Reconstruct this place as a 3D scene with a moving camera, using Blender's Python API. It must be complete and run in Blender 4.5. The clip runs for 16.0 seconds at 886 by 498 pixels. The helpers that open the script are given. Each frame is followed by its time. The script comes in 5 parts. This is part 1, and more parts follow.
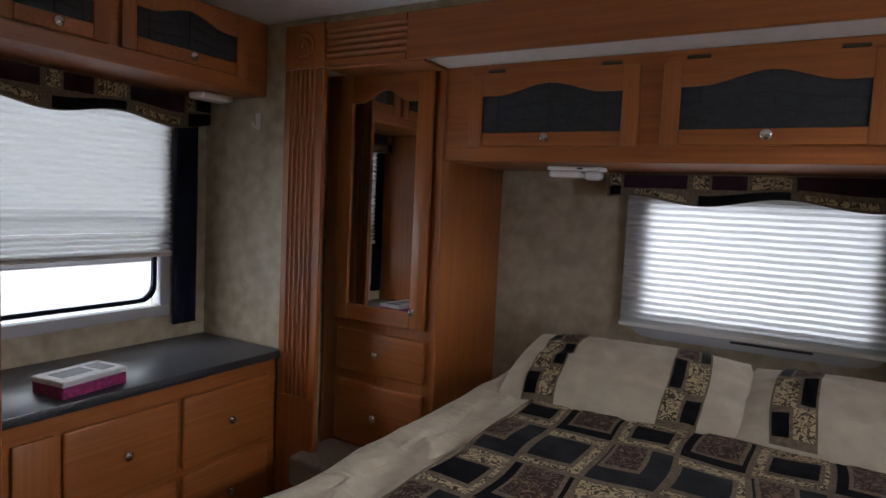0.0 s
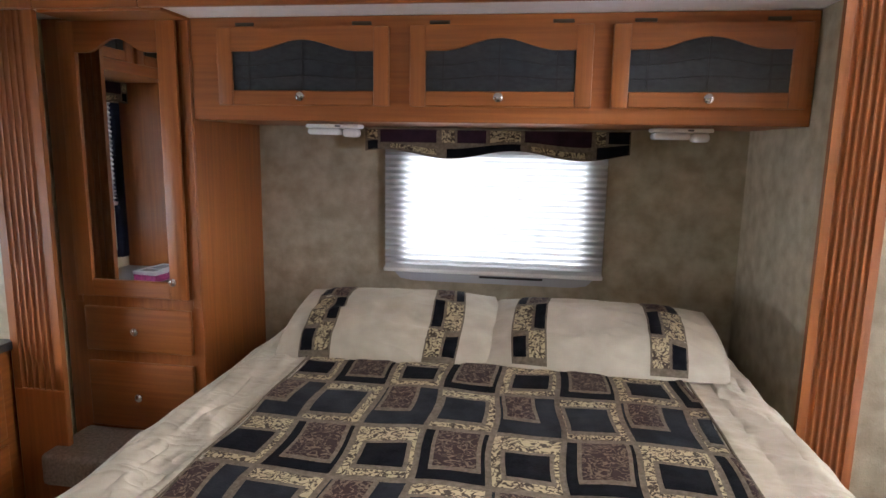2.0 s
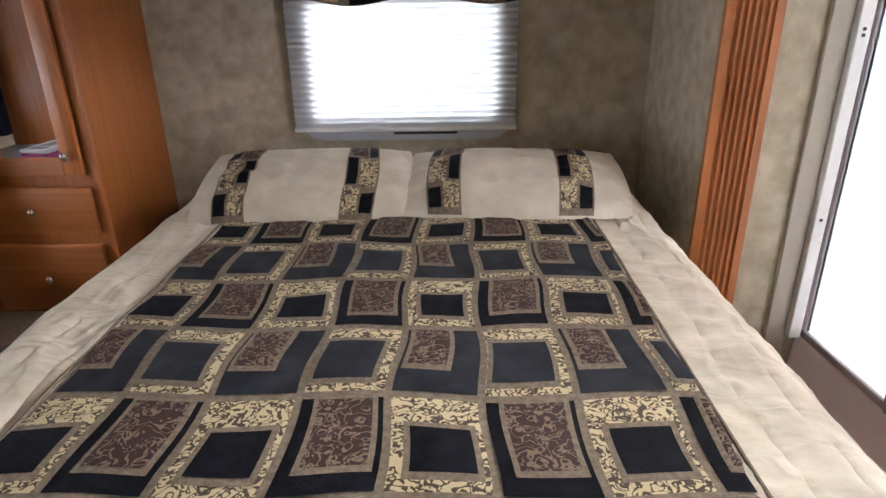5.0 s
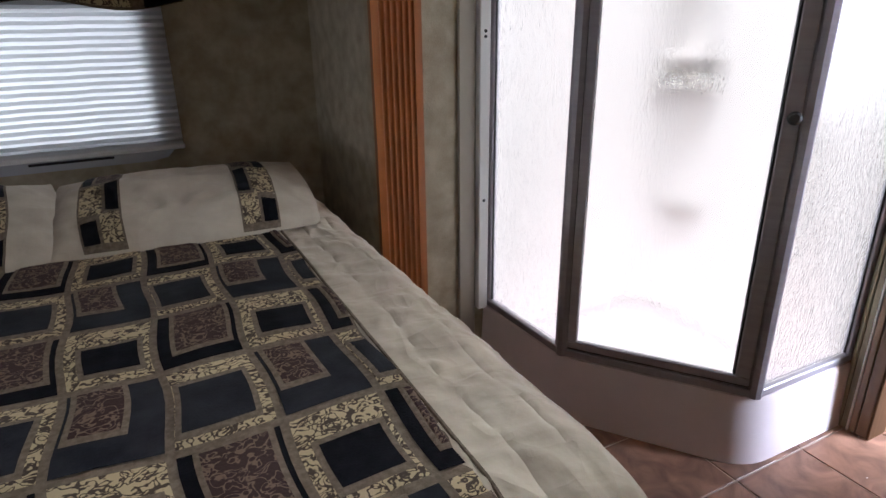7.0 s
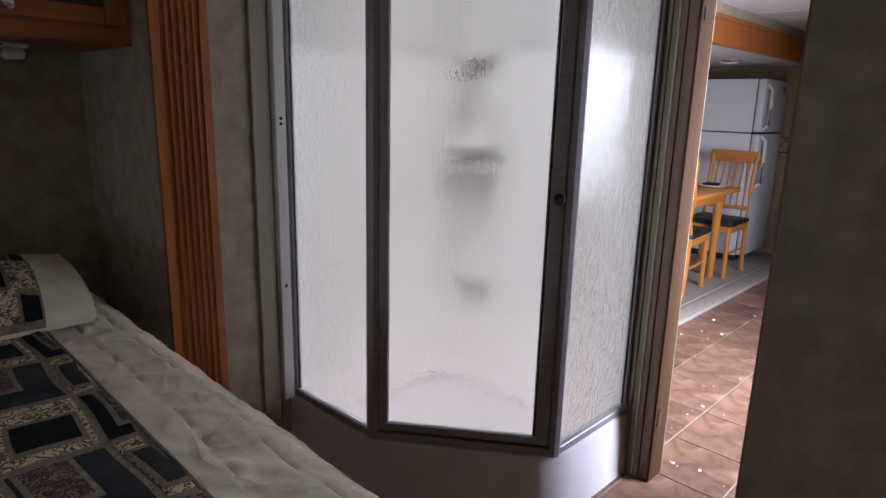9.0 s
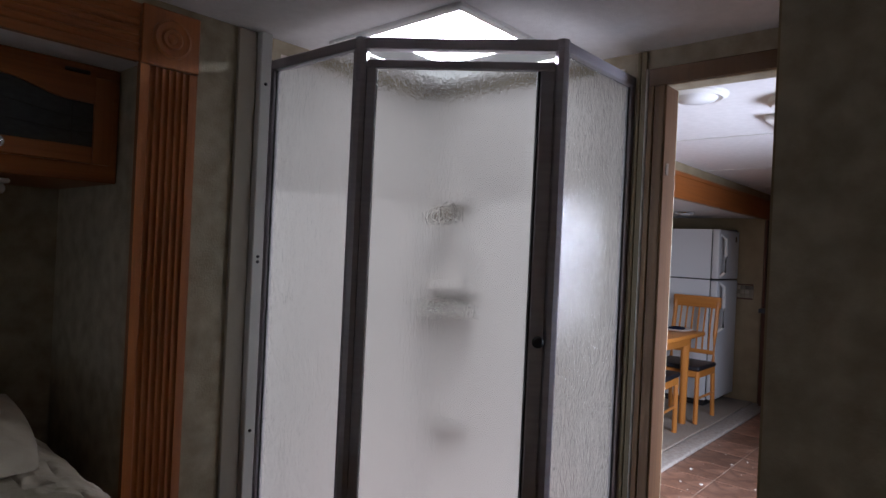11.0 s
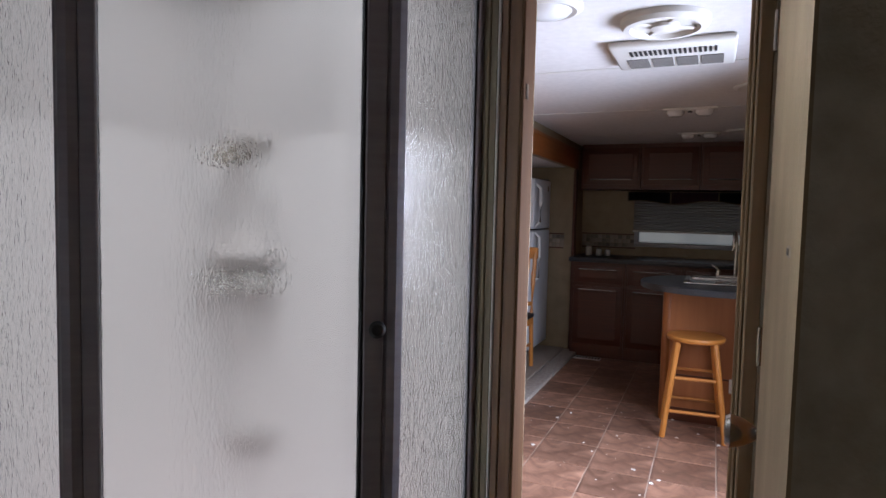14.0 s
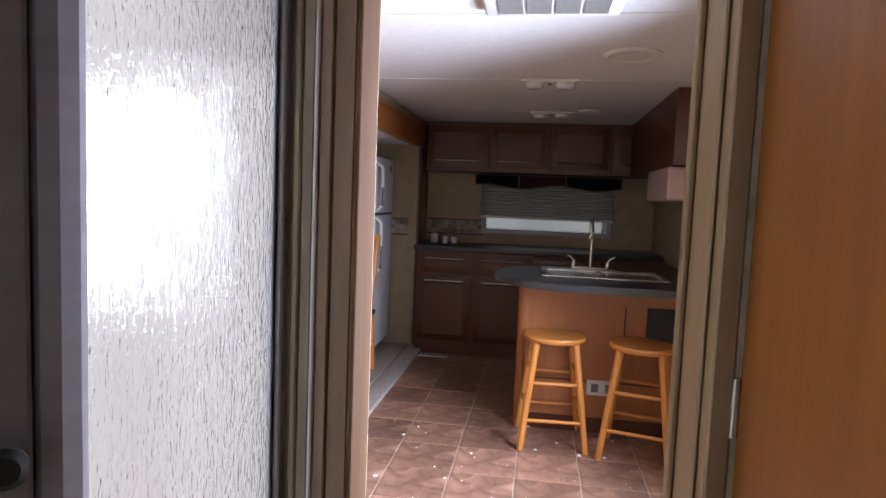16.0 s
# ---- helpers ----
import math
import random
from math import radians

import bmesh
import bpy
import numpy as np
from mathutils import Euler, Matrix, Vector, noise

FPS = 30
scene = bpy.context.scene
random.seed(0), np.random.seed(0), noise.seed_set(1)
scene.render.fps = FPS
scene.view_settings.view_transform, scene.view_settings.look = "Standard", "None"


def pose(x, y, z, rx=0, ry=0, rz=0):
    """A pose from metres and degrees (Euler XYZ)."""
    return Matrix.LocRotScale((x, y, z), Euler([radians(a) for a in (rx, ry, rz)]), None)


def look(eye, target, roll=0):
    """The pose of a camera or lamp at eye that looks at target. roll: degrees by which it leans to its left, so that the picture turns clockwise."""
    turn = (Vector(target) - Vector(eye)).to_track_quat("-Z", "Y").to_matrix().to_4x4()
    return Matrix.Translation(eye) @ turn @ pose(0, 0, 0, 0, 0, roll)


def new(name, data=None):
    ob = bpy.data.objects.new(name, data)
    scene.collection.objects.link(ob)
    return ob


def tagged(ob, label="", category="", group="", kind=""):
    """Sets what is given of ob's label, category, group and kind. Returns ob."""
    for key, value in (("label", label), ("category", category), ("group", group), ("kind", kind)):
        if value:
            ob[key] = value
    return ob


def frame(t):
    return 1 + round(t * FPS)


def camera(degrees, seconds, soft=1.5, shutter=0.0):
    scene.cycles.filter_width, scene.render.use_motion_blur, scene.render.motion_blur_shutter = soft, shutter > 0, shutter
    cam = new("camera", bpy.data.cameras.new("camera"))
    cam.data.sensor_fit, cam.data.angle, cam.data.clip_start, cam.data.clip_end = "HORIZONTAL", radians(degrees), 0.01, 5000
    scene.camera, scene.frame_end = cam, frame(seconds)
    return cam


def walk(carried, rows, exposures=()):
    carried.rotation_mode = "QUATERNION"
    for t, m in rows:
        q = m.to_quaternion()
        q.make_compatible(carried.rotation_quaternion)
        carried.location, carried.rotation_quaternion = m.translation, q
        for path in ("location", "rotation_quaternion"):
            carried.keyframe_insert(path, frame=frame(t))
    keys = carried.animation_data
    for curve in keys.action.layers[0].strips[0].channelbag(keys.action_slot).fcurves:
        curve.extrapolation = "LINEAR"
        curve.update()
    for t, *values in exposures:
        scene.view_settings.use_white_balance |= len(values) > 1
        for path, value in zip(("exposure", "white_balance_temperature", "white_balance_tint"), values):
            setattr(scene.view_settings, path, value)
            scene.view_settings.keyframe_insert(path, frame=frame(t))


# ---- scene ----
cam = camera(71.7, 16.0)
PATH = [
    (0, (0.629, -2.631, 1.36), (-0.375, -0.908, 1.205), 2.7),
    (0.5, (0.61, -2.64, 1.379), (-0.037, -0.753, 1.239), 2.9),
    (1, (0.614, -2.666, 1.392), (0.241, -0.709, 1.218), 2.3),
    (1.5, (0.626, -2.677, 1.416), (0.371, -0.706, 1.197), 0.9),
    (2, (0.641, -2.688, 1.435), (0.36, -0.735, 1.106), 1.0),
    (2.5, (0.666, -2.706, 1.448), (0.363, -0.777, 1.015), 0.3),
    (3, (0.662, -2.725, 1.46), (0.379, -0.835, 0.871), -0.3),
    (3.2, (0.658, -2.727, 1.455), (0.398, -0.852, 0.81), -0.3),
    (5.3, (0.703, -2.688, 1.396), (0.783, -0.838, 0.641), -1.3),
    (5.5, (0.722, -2.686, 1.391), (0.922, -0.83, 0.675), -1.2),
    (6, (0.753, -2.682, 1.383), (1.193, -0.857, 0.694), 0.1),
    (6.5, (0.769, -2.675, 1.381), (1.399, -0.898, 0.714), -0.4),
    (7, (0.755, -2.643, 1.365), (1.607, -0.983, 0.644), -0.8),
    (7.5, (0.736, -2.633, 1.368), (1.762, -1.053, 0.697), -0.4),
    (8, (0.724, -2.634, 1.357), (1.889, -1.135, 0.727), -0.7),
    (8.5, (0.742, -2.653, 1.356), (2.054, -1.262, 0.771), -0.0),
    (9, (0.767, -2.663, 1.362), (2.156, -1.298, 0.905), 1.5),
    (9.5, (0.775, -2.65, 1.362), (2.16, -1.252, 1.007), 1.2),
    (10, (0.742, -2.64, 1.346), (2.157, -1.232, 1.221), 1.4),
    (12.3, (0.853, -2.538, 1.382), (2.39, -1.259, 1.393), 1.9),
    (12.5, (0.893, -2.495, 1.377), (2.426, -1.211, 1.358), 1.5),
    (13, (0.994, -2.404, 1.37), (2.537, -1.131, 1.335), 2.0),
    (13.5, (1.098, -2.329, 1.354), (2.789, -1.264, 1.293), 1.5),
    (14, (1.205, -2.265, 1.343), (3.033, -1.463, 1.219), 1.3),
    (14.5, (1.362, -2.226, 1.319), (3.242, -1.568, 1.14), 2.2),
    (15, (1.548, -2.205, 1.329), (3.454, -1.624, 1.162), 3.8),
    (15.5, (1.686, -2.166, 1.328), (3.615, -1.675, 1.133), 3.9),
    (16, (1.851, -2.075, 1.336), (3.821, -1.773, 1.173), 2.3),
]
EXPO = [(0, -2.85, 6100, 12), (0.5, -2.5, 6100, 12), (1.0, -1.9, 6100, 12), (1.5, -1.8, 6100, 12), (3.2, -1.65, 6100, 12), (5.5, -1.65, 6100, 12), (6.0, -2.35, 5900, 12), (7.0, -3.0, 5900, 12), (8.0, -3.55, 5900, 12), (9.0, -3.95, 5900, 12), (10.2, -4.4, 5900, 12), (12.5, -4.55, 5900, 12), (13.0, -4.5, 5900, 12), (13.5, -4.4, 5900, 12), (14.0, -4.25, 5900, 12), (15.0, -3.85, 5900, 12), (16.0, -3.45, 5900, 12)]
walk(cam, [(t, look(eye, target, roll)) for t, eye, target, roll in PATH], EXPO)

# ---- sky, window light and added bedroom fill ----
world = bpy.data.worlds.new("sky")
scene.world = world
world.use_nodes = True
wt = world.node_tree
sky = wt.nodes.new("ShaderNodeTexSky")
sky.sky_type, sky.sun_disc = "NISHITA", False
sky.sun_elevation, sky.sun_rotation = radians(48), radians(160)
wt.nodes["Background"].inputs["Strength"].default_value = 0.12
wt.links.new(sky.outputs[0], wt.nodes["Background"].inputs["Color"])


def sun_lamp():
    data = bpy.data.lights.new("sun", "SUN")
    data.energy, data.angle, data.color = 2.2, radians(10), (1.0, 0.96, 0.9)
    ob = new("sun", data)
    ob.matrix_world = look((0, -6, 8), (2.0, -1.0, 0))


def window_light(eye, target, sx, sy, watts, color=(1.0, 0.985, 0.96), spread=180):
    data = bpy.data.lights.new("window_light", "AREA")
    data.shape, data.size, data.size_y, data.energy, data.color, data.spread = "RECTANGLE", sx, sy, watts, color, radians(spread)
    ob = new("window_light", data)
    ob.matrix_world = look(eye, target)


sun_lamp()
window_light((0.475, 0.30, 1.16), (0.475, 0, 1.16), 1.1, 0.7, 240, (0.97, 0.98, 1.0))
window_light((-2.02, -1.36, 1.2), (-1.8, -1.36, 1.2), 1.1, 1.0, 600, (0.95, 0.98, 1.0))
window_light((2.40, -1.15, 2.074), (2.40, -1.15, 0), 0.545, 0.545, 8200, (0.98, 0.97, 0.97), 150)
window_light((2.40, -1.15, 2.42), (2.40, -1.15, 0), 0.55, 0.55, 7500, (0.97, 0.98, 1.0))
window_light((3.75, -3.14, 1.25), (3.62, -2.35, 0.95), 1.15, 0.95, 2100, (0.84, 0.88, 1.0), 135)
# Unseen slide-out window, added for the light on the table and chairs.
window_light((5.2, 0.25, 1.25), (5.2, 0, 1.2), 1.3, 0.7, 6)
window_light((7.85, -2.12, 1.2), (7.6, -2.12, 1.2), 1.1, 0.35, 3.5)
# Added bedroom fill, shining through an invented opening in the unseen south wall.
window_light((-0.5, -3.30, 1.4), (-0.5, -3.0, 1.3), 0.9, 0.6, 2.5)


# ---- materials ----
def material(name, base, rough=0.5, metal=0.0, dark=None, scale=(8, 8, 8), bump=0.0, bump_scale=60.0, detail=6.0, coords="Object", rand=0.0, spec=0.5, lo=0.35, hi=0.65, distort=0.0):
    m = bpy.data.materials.new(name)
    m.use_nodes = True
    nt = m.node_tree
    p = nt.nodes["Principled BSDF"]
    p.inputs["Base Color"].default_value = (*base, 1)
    p.inputs["Roughness"].default_value, p.inputs["Metallic"].default_value = rough, metal
    p.inputs["Specular IOR Level"].default_value = spec
    if dark is None and not bump:
        return m
    tc = nt.nodes.new("ShaderNodeTexCoord")
    mp = nt.nodes.new("ShaderNodeMapping")
    nt.links.new(tc.outputs[coords], mp.inputs[0])
    mp.inputs["Scale"].default_value = scale
    if dark is not None:
        no = nt.nodes.new("ShaderNodeTexNoise")
        no.inputs["Scale"].default_value, no.inputs["Detail"].default_value, no.inputs["Distortion"].default_value = 1.0, detail, distort
        nt.links.new(mp.outputs[0], no.inputs["Vector"])
        rp = nt.nodes.new("ShaderNodeValToRGB")
        rp.color_ramp.elements[0].position, rp.color_ramp.elements[1].position = lo, hi
        rp.color_ramp.elements[0].color, rp.color_ramp.elements[1].color = (*dark, 1), (*base, 1)
        nt.links.new(no.outputs["Fac"], rp.inputs[0])
        out = rp.outputs[0]
        if rand:
            oi = nt.nodes.new("ShaderNodeObjectInfo")
            mr = nt.nodes.new("ShaderNodeMapRange")
            mr.inputs["To Min"].default_value, mr.inputs["To Max"].default_value = 1 - rand, 1 + rand
            nt.links.new(oi.outputs["Random"], mr.inputs["Value"])
            hs = nt.nodes.new("ShaderNodeHueSaturation")
            nt.links.new(mr.outputs[0], hs.inputs["Value"])
            nt.links.new(out, hs.inputs["Color"])
            out = hs.outputs[0]
        nt.links.new(out, p.inputs["Base Color"])
    if bump:
        n2 = nt.nodes.new("ShaderNodeTexNoise")
        n2.inputs["Scale"].default_value, n2.inputs["Detail"].default_value = bump_scale, 4
        nt.links.new(tc.outputs[coords], n2.inputs["Vector"])
        bp = nt.nodes.new("ShaderNodeBump")
        bp.inputs["Strength"].default_value, bp.inputs["Distance"].default_value = bump, 0.004
        nt.links.new(n2.outputs["Fac"], bp.inputs["Height"])
        nt.links.new(bp.outputs[0], p.inputs["Normal"])
    return m


def wood(name, base, dark, axis, rough=0.43, fine=70.0):
    sc = {"x": (2.2, fine, fine), "y": (fine, 2.2, fine), "z": (fine, fine, 2.2)}[axis]
    m = material(name, base, rough, 0, dark, sc, 0.12, 90, 8, lo=0.18, hi=0.82, distort=0.25, rand=0.06)
    return m


OAK, OAK_D = (0.315, 0.102, 0.021), (0.175, 0.051, 0.010)
oak_x, oak_y, oak_z = (wood("stained_oak_" + a, OAK, OAK_D, a) for a in "xyz")
# Dark red wood, darkened further: the far kitchen's dim light in its colour.
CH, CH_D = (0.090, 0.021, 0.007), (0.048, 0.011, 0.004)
dim_cherry_x, dim_cherry_y, dim_cherry_z = (wood("dim_cherry_" + a, CH, CH_D, a, 0.4) for a in "xyz")
pine_z = wood("light_oak_z", (0.54, 0.225, 0.046), (0.38, 0.135, 0.025), "z", 0.35, 40)
pine_y = wood("light_oak_y", (0.54, 0.225, 0.046), (0.38, 0.135, 0.025), "y", 0.35, 40)
door_wood = wood("door_veneer", (0.165, 0.060, 0.008), (0.108, 0.036, 0.005), "z", 0.46, 30)
door_wood.node_tree.nodes["Principled BSDF"].inputs["Specular IOR Level"].default_value = 0.2
# Brown jamb veneer, darkened in colour to offset the kitchen lamp falling on it.
jamb_wood = wood("darkened_jamb_veneer", (0.080, 0.040, 0.018), (0.045, 0.021, 0.009), "z", 0.8, 60)
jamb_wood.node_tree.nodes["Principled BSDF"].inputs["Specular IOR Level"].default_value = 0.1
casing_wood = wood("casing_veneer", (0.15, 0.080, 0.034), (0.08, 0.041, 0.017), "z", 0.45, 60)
paper = material("mottled_wallpaper", (0.44, 0.38, 0.275), 0.6, 0, (0.29, 0.245, 0.165), (16, 16, 16), 0.3, 140, 9, lo=0.32, hi=0.68)
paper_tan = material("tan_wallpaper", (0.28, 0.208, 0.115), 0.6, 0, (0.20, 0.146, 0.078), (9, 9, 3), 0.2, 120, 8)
ceiling_mat = material("ceiling_panel", (0.82, 0.80, 0.81), 0.6, 0, (0.77, 0.75, 0.76), (30, 30, 30), 0.3, 160, 4)
white_plastic = material("white_plastic", (0.78, 0.77, 0.75), 0.35, bump=0.03, bump_scale=40)
lamp_plastic = material("lamp_lens", (0.82, 0.82, 0.84), 0.2)
fibreglass = material("shower_surround", (0.80, 0.745, 0.71), 0.25, bump=0.04, bump_scale=12)
pan_mat = material("shower_pan", (0.80, 0.72, 0.74), 0.28, 0, (0.75, 0.67, 0.69), (5, 5, 5), 0.05, 20)
bronze = material("grey_aluminium", (0.33, 0.31, 0.335), 0.40, 0.25, (0.29, 0.27, 0.295), (4, 4, 60), 0.03, 80)
rubber = material("black_gasket", (0.015, 0.015, 0.017), 0.6)
chrome = material("chrome", (0.72, 0.72, 0.74), 0.12, 1.0)
nickel = material("brushed_nickel", (0.55, 0.53, 0.50), 0.25, 1.0)
dark_metal = material("dark_bronze_metal", (0.09, 0.075, 0.06), 0.3, 0.8)
laminate = material("dark_laminate", (0.040, 0.042, 0.050), 0.34, 0, (0.016, 0.017, 0.022), (160, 160, 160), 0.02, 200, 3)
seed_glass = material("smoked_panel", (0.030, 0.033, 0.038), 0.42, 0, (0.018, 0.020, 0.024), (40, 40, 90), 0.15, 70, spec=0.4)
mirror = material("mirror", (0.80, 0.80, 0.80), 0.015, 1.0)
vinyl_frame = material("grey_window_frame", (0.42, 0.43, 0.47), 0.35, bump=0.02)
carpet = material("beige_carpet", (0.36, 0.31, 0.26), 0.95, 0, (0.24, 0.20, 0.165), (90, 90, 90), 0.8, 220, 5)
fridge_mat = material("white_appliance", (0.72, 0.73, 0.76), 0.4, bump=0.08, bump_scale=240)
# Cream lowered in tone so the kitchen's weak far-end light sits in the colour.
cream = material("dim_cream_panel", (0.30, 0.24, 0.15), 0.55, 0, (0.24, 0.19, 0.115), (8, 8, 8), 0.15, 110)
beige_cloth = material("beige_sateen", (0.44, 0.385, 0.295), 0.75, 0, (0.37, 0.32, 0.245), (12, 12, 12), 0.35, 45, spec=0.25)


def add_creases(m, scale, depth):
    """Soft sharp-edged folds on top of the weave."""
    nt = m.node_tree
    tc, mp = nt.nodes.new("ShaderNodeTexCoord"), nt.nodes.new("ShaderNodeMapping")
    mp.inputs["Scale"].default_value, mp.inputs["Rotation"].default_value = scale, (0, 0, 0.35)
    no, ab, bp = nt.nodes.new("ShaderNodeTexNoise"), nt.nodes.new("ShaderNodeMath"), nt.nodes.new("ShaderNodeBump")
    no.inputs["Scale"].default_value, no.inputs["Detail"].default_value, no.inputs["Distortion"].default_value = 1.0, 1.5, 0.6
    sb = nt.nodes.new("ShaderNodeMath")
    sb.operation, ab.operation = "SUBTRACT", "ABSOLUTE"
    sb.inputs[1].default_value = 0.5
    nt.links.new(tc.outputs["Object"], mp.inputs[0])
    nt.links.new(mp.outputs[0], no.inputs["Vector"])
    nt.links.new(no.outputs["Fac"], sb.inputs[0])
    nt.links.new(sb.outputs[0], ab.inputs[0])
    bp.invert = True
    bp.inputs["Strength"].default_value, bp.inputs["Distance"].default_value = 1.0, depth
    nt.links.new(ab.outputs[0], bp.inputs["Height"])
    p = nt.nodes["Principled BSDF"]
    old = p.inputs["Normal"].links[0].from_socket
    nt.links.new(old, bp.inputs["Normal"])
    nt.links.new(bp.outputs[0], p.inputs["Normal"])


add_creases(beige_cloth, (8, 3.6, 5), 0.026)
add_creases(beige_cloth, (9, 17, 9), 0.011)
pillow_cloth = material("pillow_sateen", (0.44, 0.385, 0.295), 0.75, 0, (0.37, 0.32, 0.245), (12, 12, 12), 0.2, 45, spec=0.25)
add_creases(pillow_cloth, (5, 8, 6), 0.016)
tan_cloth = material("tan_braid_cloth", (0.155, 0.122, 0.085), 0.9, 0, (0.095, 0.074, 0.05), (90, 90, 90), 0.5, 300, spec=0.15)
black_cloth = material("black_velvet", (0.006, 0.006, 0.008), 0.95, 0, (0.003, 0.003, 0.004), (30, 30, 30), 0.3, 200, spec=0.05)
blue_cloth = material("slate_blue_velvet", (0.018, 0.0185, 0.022), 0.95, 0, (0.008, 0.0085, 0.011), (14, 14, 14), 0.3, 200, spec=0.1)
plum_cloth = material("dark_plum_cloth", (0.030, 0.012, 0.020), 0.9, 0, (0.018, 0.008, 0.013), (20, 20, 20), 0.3, 200, spec=0.1)
navy_cloth = material("navy_pleated_cloth", (0.012, 0.014, 0.030), 0.9, 0, (0.006, 0.007, 0.016), (20, 20, 4), 0.3, 200, spec=0.1)
purple_card = material("magenta_card", (0.28, 0.03, 0.13), 0.4, 0, (0.12, 0.012, 0.06), (60, 60, 60))
book_white = material("white_card", (0.62, 0.62, 0.62), 0.4, 0, (0.45, 0.45, 0.46), (30, 30, 30))
grey_card = material("grey_print", (0.12, 0.12, 0.13), 0.5)
cushion_black = material("black_seat_vinyl", (0.012, 0.012, 0.016), 0.5, bump=0.05)
crumb_mat = material("plaster_crumb", (0.75, 0.73, 0.70), 0.8, bump=0.3)
steel = material("stainless_steel", (0.62, 0.62, 0.63), 0.25, 1.0)
mosaic_dark = material("mosaic_stone", (0.34, 0.30, 0.24), 0.4, 0, (0.10, 0.085, 0.07), (1, 1, 1), rand=0.6)
grout = material("grout", (0.42, 0.34, 0.28), 0.85, bump=0.2)


def scroll_cloth(name, ground, line, scale, width):
    """Woven cloth with curling vine lines."""
    m = material(name, ground, 0.85, bump=0.4, bump_scale=250, spec=0.15)
    nt = m.node_tree
    p = nt.nodes["Principled BSDF"]
    tc = nt.nodes.new("ShaderNodeTexCoord")
    no = nt.nodes.new("ShaderNodeTexNoise")
    no.inputs["Scale"].default_value, no.inputs["Detail"].default_value, no.inputs["Distortion"].default_value = scale, 1.0, 1.6
    nt.links.new(tc.outputs["Object"], no.inputs["Vector"])
    sb = nt.nodes.new("ShaderNodeMath")
    sb.operation, sb.inputs[1].default_value = "SUBTRACT", 0.5
    nt.links.new(no.outputs["Fac"], sb.inputs[0])
    ab = nt.nodes.new("ShaderNodeMath")
    ab.operation = "ABSOLUTE"
    nt.links.new(sb.outputs[0], ab.inputs[0])
    rp = nt.nodes.new("ShaderNodeValToRGB")
    rp.color_ramp.elements[0].position, rp.color_ramp.elements[1].position = width, width + 0.03
    rp.color_ramp.elements[0].color, rp.color_ramp.elements[1].color = (*line, 1), (*ground, 1)
    nt.links.new(ab.outputs[0], rp.inputs[0])
    nt.links.new(rp.outputs[0], p.inputs["Base Color"])
    return m


cream_scroll = scroll_cloth("cream_scroll_cloth", (0.37, 0.295, 0.172), (0.050, 0.035, 0.024), 42, 0.045)
maroon_scroll = scroll_cloth("maroon_scroll_cloth", (0.030, 0.015, 0.013), (0.13, 0.09, 0.06), 38, 0.022)


def blind_material(name, tint, through_share):
    m = bpy.data.materials.new(name)
    m.use_nodes = True
    nt = m.node_tree
    nt.nodes.remove(nt.nodes["Principled BSDF"])
    d, tr, mx = nt.nodes.new("ShaderNodeBsdfDiffuse"), nt.nodes.new("ShaderNodeBsdfTranslucent"), nt.nodes.new("ShaderNodeMixShader")
    d.inputs[0].default_value, tr.inputs[0].default_value = (0.66 * tint, 0.65 * tint, 0.64 * tint, 1), (0.80 * tint, 0.81 * tint, 0.82 * tint, 1)
    mx.inputs[0].default_value = through_share
    nt.links.new(d.outputs[0], mx.inputs[1])
    nt.links.new(tr.outputs[0], mx.inputs[2])
    nt.links.new(mx.outputs[0], nt.nodes["Material Output"].inputs[0])
    return m


shade_cloth = blind_material("pleated_shade_cloth", 1.0, 0.55)
folded_cloth = blind_material("folded_shade_cloth", 0.9, 0.30)
# Shade cloth copy with the dim far-end light put into its colour.
dimmed_shade_cloth = blind_material("dimmed_shade_cloth", 0.45, 0.25)


def rain_glass(name, rough, bump):
    """Patterned glass: short upright streaks over a finer pebble."""
    m = bpy.data.materials.new(name)
    m.use_nodes = True
    nt = m.node_tree
    p = nt.nodes["Principled BSDF"]
    p.inputs["Base Color"].default_value = (0.93, 0.96, 0.95, 1)
    p.inputs["Roughness"].default_value, p.inputs["Transmission Weight"].default_value, p.inputs["IOR"].default_value = rough, 1.0, 1.45
    if not bump:
        return m
    tc = nt.nodes.new("ShaderNodeTexCoord")
    last = None
    for scale, depth, twist in (((120, 120, 42), 0.0034, 1.2), ((45, 45, 90), 0.0014, 0.8)):
        mp, no, bp = nt.nodes.new("ShaderNodeMapping"), nt.nodes.new("ShaderNodeTexNoise"), nt.nodes.new("ShaderNodeBump")
        mp.inputs["Scale"].default_value = scale
        no.inputs["Scale"].default_value, no.inputs["Detail"].default_value, no.inputs["Distortion"].default_value = 1.0, 1.0, twist
        bp.inputs["Strength"].default_value, bp.inputs["Distance"].default_value = bump, depth
        nt.links.new(tc.outputs["Object"], mp.inputs[0])
        nt.links.new(mp.outputs[0], no.inputs["Vector"])
        nt.links.new(no.outputs["Fac"], bp.inputs["Height"])
        if last:
            nt.links.new(last.outputs[0], bp.inputs["Normal"])
        last = bp
    nt.links.new(last.outputs[0], p.inputs["Normal"])
    return m


shower_glass = rain_glass("rain_glass", 0.10, 0.30)
clear_glass = rain_glass("clear_glass", 0.0, 0.0)


